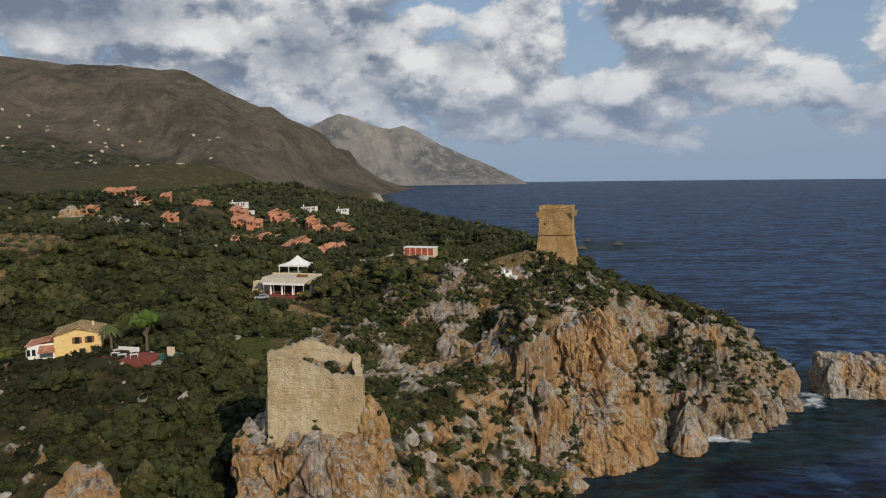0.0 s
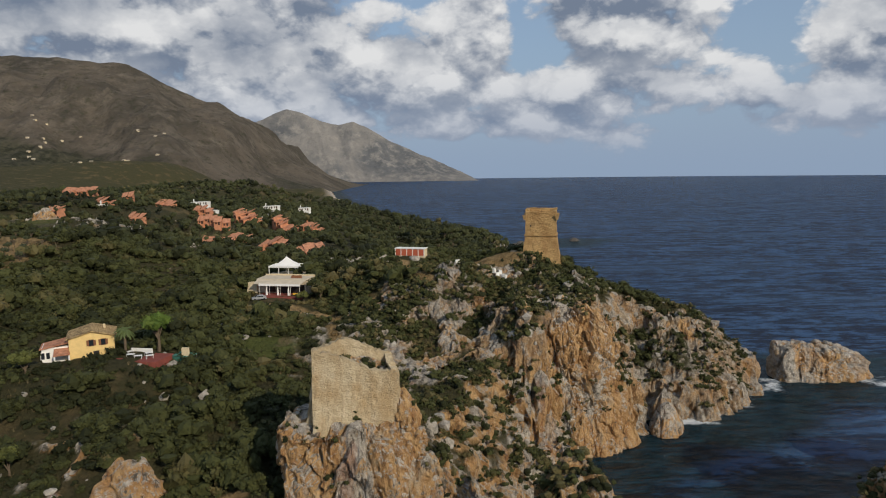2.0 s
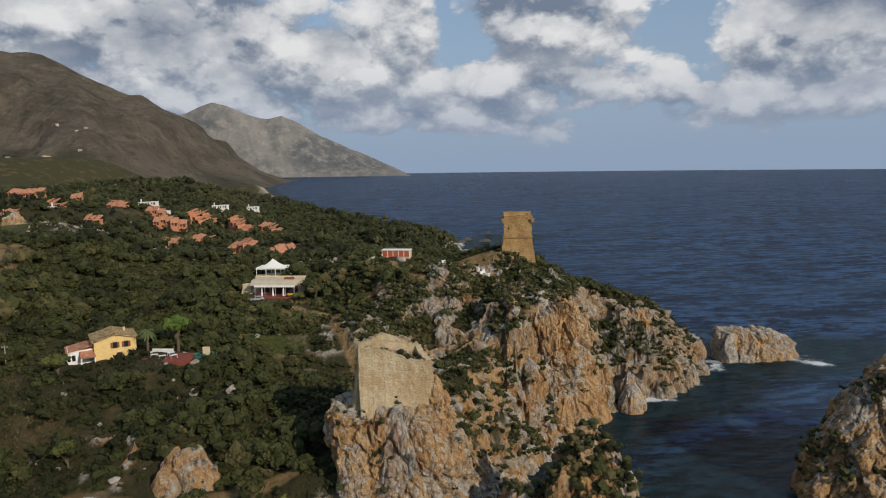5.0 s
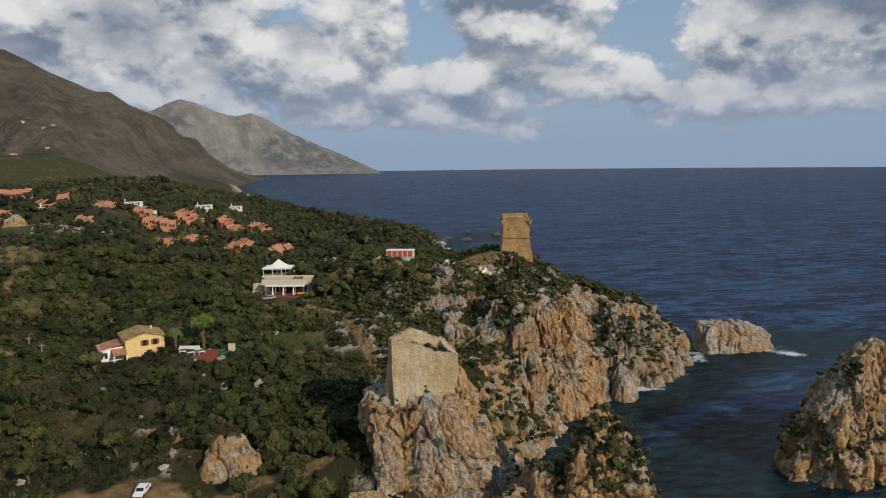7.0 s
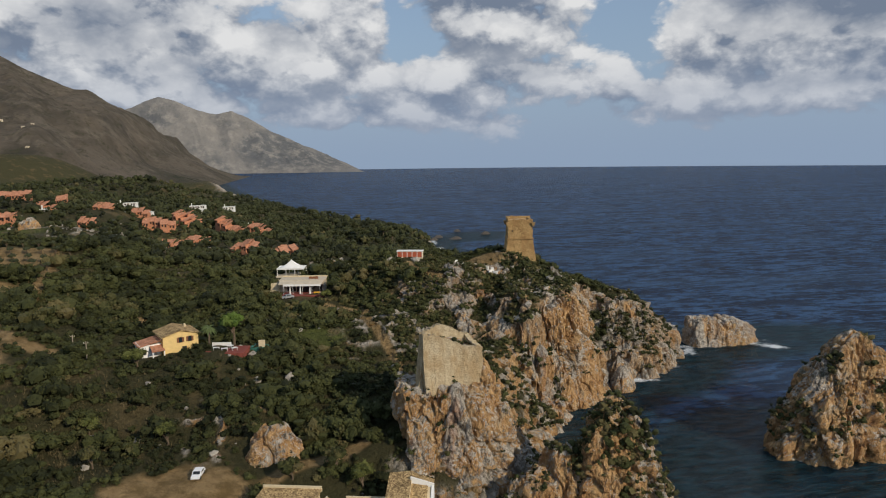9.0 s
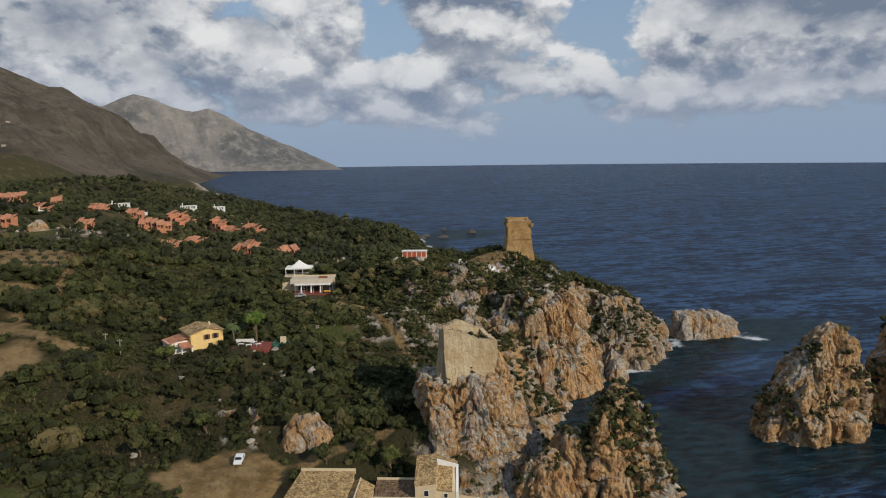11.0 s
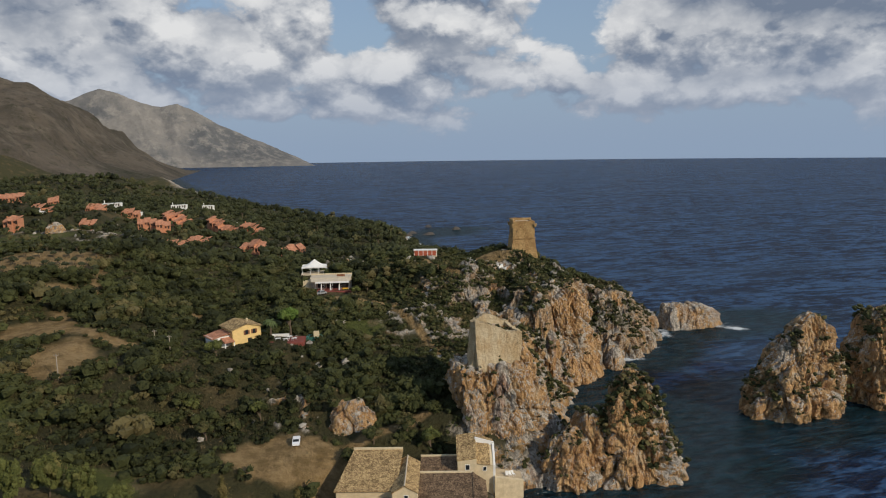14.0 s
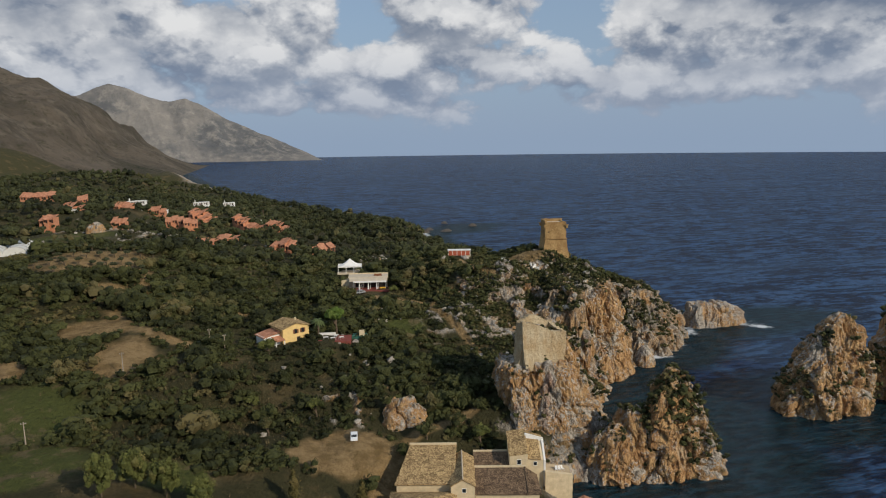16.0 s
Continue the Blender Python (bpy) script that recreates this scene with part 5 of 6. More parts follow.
def make_restaurant():
    t = thing("restaurant", -56.6, 190.0, 31.7, -10, "low restaurant with flat beige roof and white valance", "building")
    t.scale = (0.87, 0.87, 0.95)
    part("wall", box(-9.0, 8.5, 0.0, 7.5, -2.5, 3.6, 0.04), BEIGE, t)
    part("roof", box(-9.3, 8.8, -0.3, 7.8, 3.6, 3.95, 0.05), BEIGE, t, "flat beige roof")
    part("roof_edge", box(-9.4, 8.9, 7.5, 7.9, 3.95, 4.35, 0.03), CREAM, t)
    part("awning", slab([(-8.6, -4.2, 3.0), (8.2, -4.2, 3.0), (8.6, -0.35, 3.75), (-8.9, -0.35, 3.75)], 0.12), BEIGE, t, "beige sloping canopy over the terrace")
    part("awning_valance", box(-6.8, 8.0, -4.32, -4.22, 2.35, 3.05, 0), CANVAS, t, "white canvas valance")
    for x in (-6.6, -3.0, 0.8, 4.4, 7.6):
        part("awning_post", box(x - 0.04, x + 0.04, -4.06, -3.98, -0.9, 3.0, 0), WHITE, t)
    part("terrace", box(-7.0, 9.5, -7.5, 0.0, -3.5, -0.55, 0.06), RED, t, "red terrace")
    # Dark sheets on the wall stand for the shade below the canopy.
    part("opening", box(-2.2, 7.8, -0.06, 0.05, -0.9, 2.2, 0), DARK, t, "dark panel for the shade of the open front")
    part("opening", box(-6.0, -2.6, -0.06, 0.05, -0.2, 2.0, 0), DARK, t)
    for x in (-4.2, -0.2, 3.6):
        part("curtain", tube([(x, -3.8, -0.8), (x, -3.8, 1.0), (x + 0.1, -3.8, 2.2)], 0.42, 0.12, 7), CANVAS, t, "gathered white curtain")
    part("flat_end_wall", rough_block([ring_xy(-13.0, -9.0, -1.0, 4.5, -2.5), ring_xy(-12.2, -9.0, -0.6, 4.2, 2.8)], 2, 0.2, 31), CREAM, t, "sloping cream end wall")
    part("roof_planter", rough_block([ring_xy(2.2, 6.0, 2.0, 3.2, 3.9), ring_xy(2.4, 5.8, 2.1, 3.1, 4.7)], 3, 0.18, 33), SHUTTER, t, "brown planter on the roof")
    part("counter", box(5.0, 7.6, -3.6, -3.0, -0.9, 0.1, 0.03), plain("yellow_cloth", (0.75, 0.42, 0.05), 0.8), t, "yellow counter")
    return t


def make_shed():
    t = thing("red_shed", -18.6, 191.6, 41.6, -14, "long low shed with red panels and a white frame", "shed")
    part("wall", box(-4.6, 4.6, 0.1, 3.2, -1.5, 2.1, 0.03), CREAM, t)
    red = plain("red_panel", (0.42, 0.10, 0.05), 0.7, 0.15)
    for i in range(5):
        part("panel", box(-4.4 + 1.78 * i, -2.74 + 1.78 * i, -0.02, 0.1, 0.1, 2.0, 0.01), red, t)
    for i in range(6):
        part("frame_post", box(-4.6 + 1.78 * i, -4.4 + 1.78 * i, -0.08, 0.1, -0.2, 2.1, 0.01), WHITE, t)
    part("roof", box(-4.8, 4.8, -0.2, 3.4, 2.1, 2.3, 0.03), WHITE, t)
    return t


def make_fence():
    """White seats and stones that line the terrace below the watchtower."""
    r = random.Random(5)
    for i in range(15):
        s = i / 14
        x, y = -4.8 + 12.4 * s, 177.0 - 5.4 * s + r.uniform(-0.5, 0.5)
        b = thing("white_bench", x, y, ground_z(x, y) - 0.1, r.uniform(-40, 40), "white masonry seat by the watchtower", "bench", "seats along the terrace")
        w, h = r.uniform(0.35, 0.75), r.uniform(0.5, 0.95)
        part("seat", rough_block([ring_xy(-w, w, -0.35, 0.35, -0.5), ring_xy(-w * 0.9, w * 0.9, -0.3, 0.3, h)], 2, 0.09, i), WHITE, b)


# ---- terraced villas on the hill ----
def make_villa_row(x, y, z, turn, units, w, d, h, step, label, wall, roof, back=0.0, white=False, group="villas on the hill"):
    t = thing("hill_villa", x, y, z, turn, label, "house", group)
    r = random.Random(int(x * 7 + y))
    if not white:
        units, w, step, back = units + (units + 1) // 2, w * 0.64, step * 0.72, back * 0.75
    x0 = -w * units / 2
    h = h * (0.72 if white else 0.42)
    d = d * (1.0 if white else 0.85)
    for i in range(units):
        u0, u1, zz, yy = x0 + i * w, x0 + (i + 1) * w - 0.05, i * step, i * back
        rise = 0.0
        if not white:
            zz, yy, rise = zz + r.uniform(-0.7, 0.7), yy + r.uniform(-1.6, 1.6), r.uniform(2.0, 3.3)
        part("wall", box(u0, u1, yy, yy + d, -6, zz + h, 0.05), wall, t)
        if white:
            part("roof", box(u0 - 0.2, u1 + 0.2, yy - 0.2, yy + d + 0.2, zz + h, zz + h + 0.3, 0.04), WHITE, t, "flat white roof")
        else:
            tilt = r.uniform(-0.5, 0.5)
            part("roof", slab([(u0 - 0.25, yy - 0.5, zz + h - tilt), (u1 + 0.2, yy - 0.5, zz + h + tilt), (u1 + 0.2, yy + d + 0.3, zz + h + rise + tilt), (u0 - 0.25, yy + d + 0.3, zz + h + rise - tilt)], 0.25), roof, t, "pitched terracotta tile roof")
            part("parapet", box(u1 - 0.3, u1 - 0.02, yy - 0.3, yy + d, zz + h - 0.4, zz + h + r.uniform(0.2, 1.0), 0.03), wall, t)
        window(t, (u0 + u1) / 2 - w * 0.2, yy, zz + h - 1.6, 0.8, 1.0, "front", SHUTTER)
        window(t, (u0 + u1) / 2 + w * 0.2, yy, zz + h - 2.1, 0.9, 1.7, "front", SHUTTER, "door", DARK)
    part("chimney", box(x0 + 0.6, x0 + 1.2, d * 0.6, d * 0.6 + 0.6, h, h + 2.6, 0.03), wall, t)
    return t


# ---- the old tuna works ----
def make_tonnara():
    ax, ay, turn = -52.0, 66.0, -15.5

    def at(u, v, z):
        c, s = math.cos(radians(turn)), math.sin(radians(turn))
        return ax + u * c - v * s, ay + u * s + v * c, z

    x, y, z = at(-11, 0.6, 5.0)
    big = thing("warehouse", x, y, z, turn, "broad old warehouse under a sun-bleached tile roof", "building", "old tuna works")
    part("wall", solid([[(-7.0, 0.2, -4), (6.0, 0.2, -4), (6.6, 13, -4), (-4.2, 13, -4)], [(-7.0, 0.2, 5.6), (6.0, 0.2, 5.6), (6.6, 13, 8.6), (-4.2, 13, 8.6)]]), CREAM, big)
    part("roof", slab([(-7.4, -0.3, 5.75), (6.2, -0.3, 5.75), (6.9, 13.3, 8.9), (-4.6, 13.3, 8.9)], 0.25), OLD_TILE, big, "large mono-pitch roof of bleached tiles")
    part("coping", solid([[(-4.7, 13.2, 8.3), (6.9, 13.2, 8.3), (6.9, 13.7, 8.3), (-4.7, 13.7, 8.3)], [(-4.7, 13.25, 9.3), (6.9, 13.25, 9.3), (6.9, 13.65, 9.3), (-4.7, 13.65, 9.3)]]), CREAM, big)
    x, y, z = at(-11.5, -4.5, 5.0)
    low = thing("warehouse", x, y, z, turn, "low hip-roofed store of the old tuna works", "building", "old tuna works")
    part("wall", box(-7.5, 6.8, -6, 4.6, -4, 3.8, 0.03), CREAM, low)
    part("roof", solid([ring_xy(-7.9, 7.2, -6.4, 4.8, 3.8), ring_xy(-7.9, 7.2, -6.4, 4.8, 3.95), ring_xy(-3.5, 3.2, -0.9, -0.3, 5.7)]), OLD_TILE, low, "hip roof of bleached tiles")
    x, y, z = at(-2.9, -1.4, 5.0)
    nave = thing("gabled_hall", x, y, z, turn, "narrow gabled stone hall with an arched door", "building", "old tuna works")
    part("wall", gable_body(-2.7, 2.7, 0, 14.2, -4, 6.2, 7.6, "y"), CREAM, nave)
    part("roof", gable_roof(-2.7, 2.7, 0.1, 14.2, 6.3, 7.8, 0.25, 0.22, "y"), OLD_TILE, nave, "gable roof of ochre tiles")
    part("ridge_tiles", tube([(0, -0.1, 7.82), (0, 7, 7.86), (0, 14.4, 7.82)], 0.16, 0.16, 6), BEIGE, nave)
    window(nave, 0.3, 0, 4.6, 0.8, 0.9, "front", WHITE)
    window(nave, 0.3, 0, 1.2, 1.0, 2.0, "front", WHITE, "door", DARK)
    arch = bmesh.new()
    ring = [(math.cos(a) * 0.85, math.sin(a) * 0.85 + 2.3) for a in np.linspace(0, math.pi, 11)] + [(-0.85, 0.0), (0.85, 0.0)]
    solid([[(a - 1.5, -0.05, b) for a, b in ring], [(a - 1.5, 0.05, b) for a, b in ring]], arch)
    part("arched_door", arch, plain("green_door", (0.03, 0.055, 0.035), 0.6), nave, "dark green arched door")
    x, y, z = at(7.6, 0.0, 4.0)
    fr = thing("long_hall", x, y, z, turn, "long low hall with a dark brown tile roof", "building", "old tuna works")
    part("wall", box(-7.6, 7.0, 0.3, 8.6, -3, 4.3, 0.03), CREAM, fr)
    part("roof", solid([ring_xy(-7.9, 7.5, -0.2, 8.9, 4.25), ring_xy(-7.9, 7.5, -0.2, 8.9, 4.45), [(-7.9, 8.2, 6.5), (4.6, 8.2, 6.5), (4.6, 8.7, 6.5), (-7.9, 8.7, 6.5)]]), BROWN_TILE, fr, "dark brown roof tiles")
    part("coping", box(-7.9, 4.8, 8.5, 9.0, 6.2, 6.85, 0.04), CREAM, fr)
    part("coping", solid([[(4.4, 0.0, 4.5), (4.8, 0.0, 4.5), (4.8, 8.6, 6.5), (4.4, 8.6, 6.5)], [(4.4, 0.0, 4.75), (4.8, 0.0, 4.75), (4.8, 8.6, 6.75), (4.4, 8.6, 6.75)]]), BROWN_TILE, fr)
    for i in range(5):
        window(fr, -5.8 + 2.7 * i, 0.3, 1.6, 1.1, 1.5, "front", WHITE, "window", DARK)
    x, y, z = at(4.6, 10.2, 4.0)
    bk = thing("rear_hall", x, y, z, turn, "rear hall with a brown tile roof and pale coping", "building", "old tuna works")
    part("wall", box(-4.4, 4.0, 0, 6.0, -1, 5.2, 0.03), CREAM, bk)
    part("roof", slab([(-4.6, -0.2, 5.2), (4.1, -0.2, 5.2), (4.1, 6.2, 6.9), (-4.6, 6.2, 6.9)], 0.22), BROWN_TILE, bk, "brown roof tiles")
    part("coping", box(-4.6, 4.1, 6.0, 6.4, 6.4, 7.2, 0.04), CREAM, bk)
    x, y, z = at(8.7, 10.6, 9.2)
    h = thing("small_house", x, y, z, turn, "small cream house with two tiled roofs below the crag", "house")
    part("wall", solid([ring_xy(0, 4.4, 0, 7.5, -6), [(0, 0, 3.3), (4.4, 0, 3.9), (4.4, 7.5, 6.6), (0, 7.5, 6.0)]]), CREAM, h)
    part("roof", slab([(-0.2, -0.2, 3.35), (4.4, -0.2, 3.95), (4.4, 7.7, 6.75), (-0.2, 7.7, 6.15)], 0.2), OLD_TILE, h, "steep weathered tile roof")
    part("side_wing", solid([ring_xy(4.4, 8.4, 0.3, 5.5, -6), [(4.4, 0.3, 2.3), (8.2, 0.3, 2.0), (8.2, 5.5, 4.6), (4.4, 5.5, 4.9)]]), CREAM, h)
    part("side_roof", slab([(4.4, 0.0, 2.55), (7.6, 0.0, 2.2), (7.6, 5.5, 4.9), (4.4, 5.5, 5.3)], 0.18), OLD_TILE, h, "ochre tile lean-to roof")
    part("gable_wall", solid([[(4.2, 5.4, -5), (8.8, 5.4, -5), (8.8, 5.8, -5), (4.2, 5.8, -5)], [(4.2, 5.4, 6.5), (8.8, 5.4, 5.2), (8.8, 5.8, 5.2), (4.2, 5.8, 6.5)]]), WHITE, h, "white gable wall")
    part("end_wall", solid([[(8.3, 0.3, -5), (8.8, 0.3, -5), (8.8, 5.8, -5), (8.3, 5.8, -5)], [(8.3, 0.3, 1.9), (8.8, 0.3, 1.9), (8.8, 5.8, 5.2), (8.3, 5.8, 5.2)]]), WHITE, h, "white end wall")
    part("rear_roof", slab([(4.2, 5.8, 6.4), (8.6, 5.8, 5.2), (8.6, 8.6, 4.6), (4.2, 8.6, 6.0)], 0.18), OLD_TILE, h)
    window(h, 2.3, 0, 1.0, 0.9, 1.2, "front", WHITE)
    window(h, 6.3, 0.3, 0.6, 0.7, 0.9, "front", WHITE)
    window(h, 8.8, 3.6, 2.6, 0.6, 0.8, "right", WHITE)
    x, y, z = at(17.3, 9.6, 3.0)
    w = thing("retaining_wall", x, y, z, turn, "sunlit cream retaining wall of a terrace above the slipway", "wall")
    part("wall", rough_block([ring_xy(0, 6.6, 0, 1.2, -2), [(0, 0.3, 5.6), (6.6, 0.3, 4.7), (6.6, 1.2, 4.7), (0, 1.2, 5.6)]], 4, 0.07, 44), CREAM, w)
    part("terrace", solid([ring_xy(0.0, 6.4, 1.2, 5, 0), [(0, 1.2, 5.4), (6.4, 1.2, 4.5), (6.4, 5, 4.7), (0, 5, 5.5)]]), SAND, w)
    for i, (u, v) in enumerate(((20.2, 11.5), (21.0, 11.6), (21.8, 11.9))):
        x, y, z = at(u, v, 8.0)
        ch = thing("beach_chair", x, y, z, turn + 20 * i, "white folding chair on the terrace", "chair", "chairs on the terrace")
        part("seat", box(-0.3, 0.3, -0.3, 0.3, 0.38, 0.44, 0.01), WHITE, ch)
        part("backrest", slab([(-0.3, 0.3, 0.44), (0.3, 0.3, 0.44), (0.3, 0.5, 1.1), (-0.3, 0.5, 1.1)], 0.05), WHITE, ch)
        for sx in (-0.26, 0.26):
            for sy in (-0.26, 0.26):
                part("leg", box(sx - 0.025, sx + 0.025, sy - 0.025, sy + 0.025, -0.3, 0.4, 0), WHITE, ch)
    x, y, z = at(26.5, 2.0, 1.0)
    s = thing("boat_shed", x, y, z, turn + 8, "low boat shed with a rust-brown tile roof by the water", "shed")
    part("wall", gable_body(-3.2, 3.2, -7, 4, -3, 2.0, 3.3, "y"), CREAM, s)
    part("roof", gable_roof(-3.2, 3.2, -7, 4, 2.1, 3.5, 0.3, 0.2, "y"), ORANGE_TILE, s)
    x, y, z = at(21.0, 5.0, 0.0)
    q = thing("quay", x, y, z, turn, "worn stone quay at the harbour edge", "quay")
    part("paving", rough_block([ring_xy(-5, 6.5, -14, 4, -4), ring_xy(-5, 6.5, -14, 4, 1.6)], 3, 0.15, 51), SAND, q)


# ---- vehicles, poles, small things ----
def make_car(x, y, turn, paint, label, group="parked cars"):
    c = thing("car", x, y, ground_z(x, y) + 0.12, turn, label, "car", group)
    sec = [(-2.05, 0.35), (-2.0, 0.75), (-1.1, 0.9), (-0.55, 1.36), (1.1, 1.42), (1.75, 0.98), (2.0, 0.9), (2.05, 0.4)]
    rings = []
    for yy, k in ((-0.86, 0.92), (-0.8, 1.0), (0.8, 1.0), (0.86, 0.92)):
        rings.append([(a * (1.0 if k == 1 else 0.985), yy, 0.3 + (b - 0.3) * k) for a, b in sec])
    part("body", solid(rings), paint, c)
    part("windscreen", slab([(-1.08, -0.7, 0.94), (-0.6, -0.66, 1.34), (-0.6, 0.66, 1.34), (-1.08, 0.7, 0.94)], 0.03), GLASS, c)
    part("rear_window", slab([(1.15, -0.66, 1.42), (1.7, -0.7, 1.03), (1.7, 0.7, 1.03), (1.15, 0.66, 1.42)], 0.03), GLASS, c)
    for s in (-1, 1):
        part("side_window", box(-0.5, 1.05, s * 0.85 - 0.02, s * 0.85 + 0.02, 0.98, 1.3, 0.02), GLASS, c)
        for xx in (-1.3, 1.3):
            part("wheel", tube([(xx, s * 0.7, 0.3), (xx, s * 0.9, 0.3)], 0.31, 0.31, 14), RUBBER, c)
    return c


def make_pole(x, y, h, z=None):
    p = thing("utility_pole", x, y, ground_z(x, y) - 0.3 if z is None else z, 0, "pale weathered utility pole with a crossarm", "pole", "utility poles")
    part("mast", tube([(0, 0, 0), (0, 0, h * 0.5), (0, 0, h)], 0.17, 0.11, 8), WOODPOLE, p)
    part("crossarm", box(-0.6, 0.6, -0.05, 0.05, h - 0.5, h - 0.38, 0.01), WOODPOLE, p)
    for sx in (-0.5, 0.5):
        part("insulator", tube([(sx, 0, h - 0.38), (sx, 0, h - 0.2)], 0.05, 0.04, 6), WHITE, p)


def make_greenhouse(x, y, turn):
    z = ground_z(x, y)
    t = thing("greenhouse", x, y, z, turn, "pale plastic-film tunnel greenhouse", "greenhouse")
    n = 14
    for k in range(2):
        rings = []
        for yy in (0, 6, 12, 18, 24):
            ring = [(math.cos(a) * 4.2 - 4 + 8.4 * k, yy, 1.2 + math.sin(a) * 2.6) for a in np.linspace(0, math.pi, n)]
            ring = [(ring[0][0], yy, -1.5)] + ring + [(ring[-1][0], yy, -1.5)]
            rings.append(ring)
        part("film_cover", solid(rings), PLASTIC, t)
        for yy in (0, 6, 12, 18, 24):
            part("hoop", tube([(math.cos(a) * 4.25 - 4 + 8.4 * k, yy, 1.2 + math.sin(a) * 2.65) for a in np.linspace(0, math.pi, n)], 0.05, 0.05, 5), STEEL, t)


make_watchtower()
make_ruin()
make_villa()
make_terrace()
make_pavilion()
make_restaurant()
make_shed()
make_fence()
for i, (x, y, z, turn, units, w, d, h, step, back) in enumerate(VILLAS):
    make_villa_row(x, y, z, turn, units, w, d, h, step, "terraced terracotta holiday villas with stepped tile roofs" if units > 2 else "small terracotta villa with a tiled roof among pines", TERRACOTTA, ORANGE_TILE, back)
for x, y, z, units, w in WHITE_HOUSES:
    make_villa_row(x, y, z - 5.5, -8, units, w * 0.72, 5, 2.8, 0.2, "low white house with a flat roof among trees", WHITE, WHITE, 0.0, True, "white houses on the hill")
make_tonnara()
make_car(-76.3, 89.6, 82, CARPAINT, "white hatchback parked on the dirt lot")
make_car(-61.4, 181.2, 20, STEEL, "silver car parked below the restaurant")
for x, y, h in ((-133.7, 118.5, 7.0), (-113.0, 136.5, 6.0), (-149.0, 90.4, 6.5), (-108.5, 132.0, 5.0), (-186, 300, 7.5)):
    make_pole(x, y, h)
make_greenhouse(-199, 236, 8)

# ---- rocks and plants on the slopes ----
from mathutils.bvhtree import BVHTree


def boulders(name, x, y, size, seed, material, label, kind="stuff", z=None):
    """Loose angular stones, in one mesh."""
    r = np.random.default_rng(seed)
    cv, cf = ico()
    n = len(x)
    z = height(x, y) if z is None else z
    jig = 0.65 + 0.7 * r.random((n, len(cv), 1))
    sq = np.stack([0.8 + 0.6 * r.random(n), 0.8 + 0.6 * r.random(n), 0.6 + 0.7 * r.random(n)], 1)
    v = np.stack([x, y, z + 0.05 * size], 1)[:, None] + cv[None] * jig * (sq * size[:, None])[:, None]
    f = (cf[None] + (np.arange(n) * len(cv))[:, None, None]).reshape(-1, 3)
    ob = new(name, np_mesh(name, v.reshape(-1, 3), None, f, material, True))
    return tagged(ob, label, "rocks", kind=kind)


def make_boulders():
    r = np.random.default_rng(31)
    x, y = r.uniform(-75, 88, 9000), r.uniform(105, 200, 9000)
    w = 0.9 * near(x, y, 0, 152, 24) + 0.8 * near(x, y, 14, 164, 16) + 0.3 * near(x, y, -32, 150, 16) + 0.7 * near(x, y, 62, 178, 22) + 0.15
    clump = smooth(fbm(x, y, x * 0, 10, 3, 120), -0.1, 0.5)
    d = shore_distance(x, y)
    ok = (r.random(len(x)) < w * clump * 0.24) & (d > 6) & (clearing(x, y) < 0.3)
    for bx, by, br in BUILT:
        ok &= np.hypot(x - bx, y - by) > br * 0.8
    x, y = x[ok], y[ok]
    boulders("limestone_boulders", x, y, 0.25 + 1.2 * r.random(len(x)) ** 2.2, 32, RUBBLE_ROCK, "pale grey limestone boulders among the scrub")
    x, y = r.uniform(-300, -40, 5000), r.uniform(84, 420, 5000)
    w = 0.9 * near(x, y, -172, 268, 22) + 0.7 * near(x, y, -140, 290, 30) + 0.5 * near(x, y, -75, 108, 14) + 0.3 * near(x, y, -48, 235, 20) + 0.5 * near(x, y, -66, 262, 16) + 0.025
    ok = (r.random(len(x)) < w) & (clearing(x, y) < 0.3) & (lawn_mask(x, y) < 0.5)
    x, y = x[ok], y[ok]
    boulders("scattered_stones", x, y, 0.2 + 0.8 * r.random(len(x)) ** 2.2, 33, RUBBLE_ROCK, "pale stones scattered over the hillside")


def make_dry_wall(pts, seed):
    r = np.random.default_rng(seed)
    xs, ys, zs, ss = [], [], [], []
    for (ax, ay), (bx, by) in zip(pts, pts[1:]):
        n = int(math.hypot(bx - ax, by - ay) * 5)
        t = r.random(n)
        xs.append(ax + (bx - ax) * t + r.normal(size=n) * 0.25)
        ys.append(ay + (by - ay) * t + r.normal(size=n) * 0.25)
        zs.append(r.random(n) * 0.8)
        ss.append(0.22 + 0.22 * r.random(n))
    x, y, lift, s = (np.concatenate(a) for a in (xs, ys, zs, ss))
    ob = boulders("dry_stone_wall", x, y, s, seed, RUBBLE_ROCK, "rough dry-stone wall of pale field stones", "", height(x, y) + lift - 0.15)
    ob["category"] = "wall"


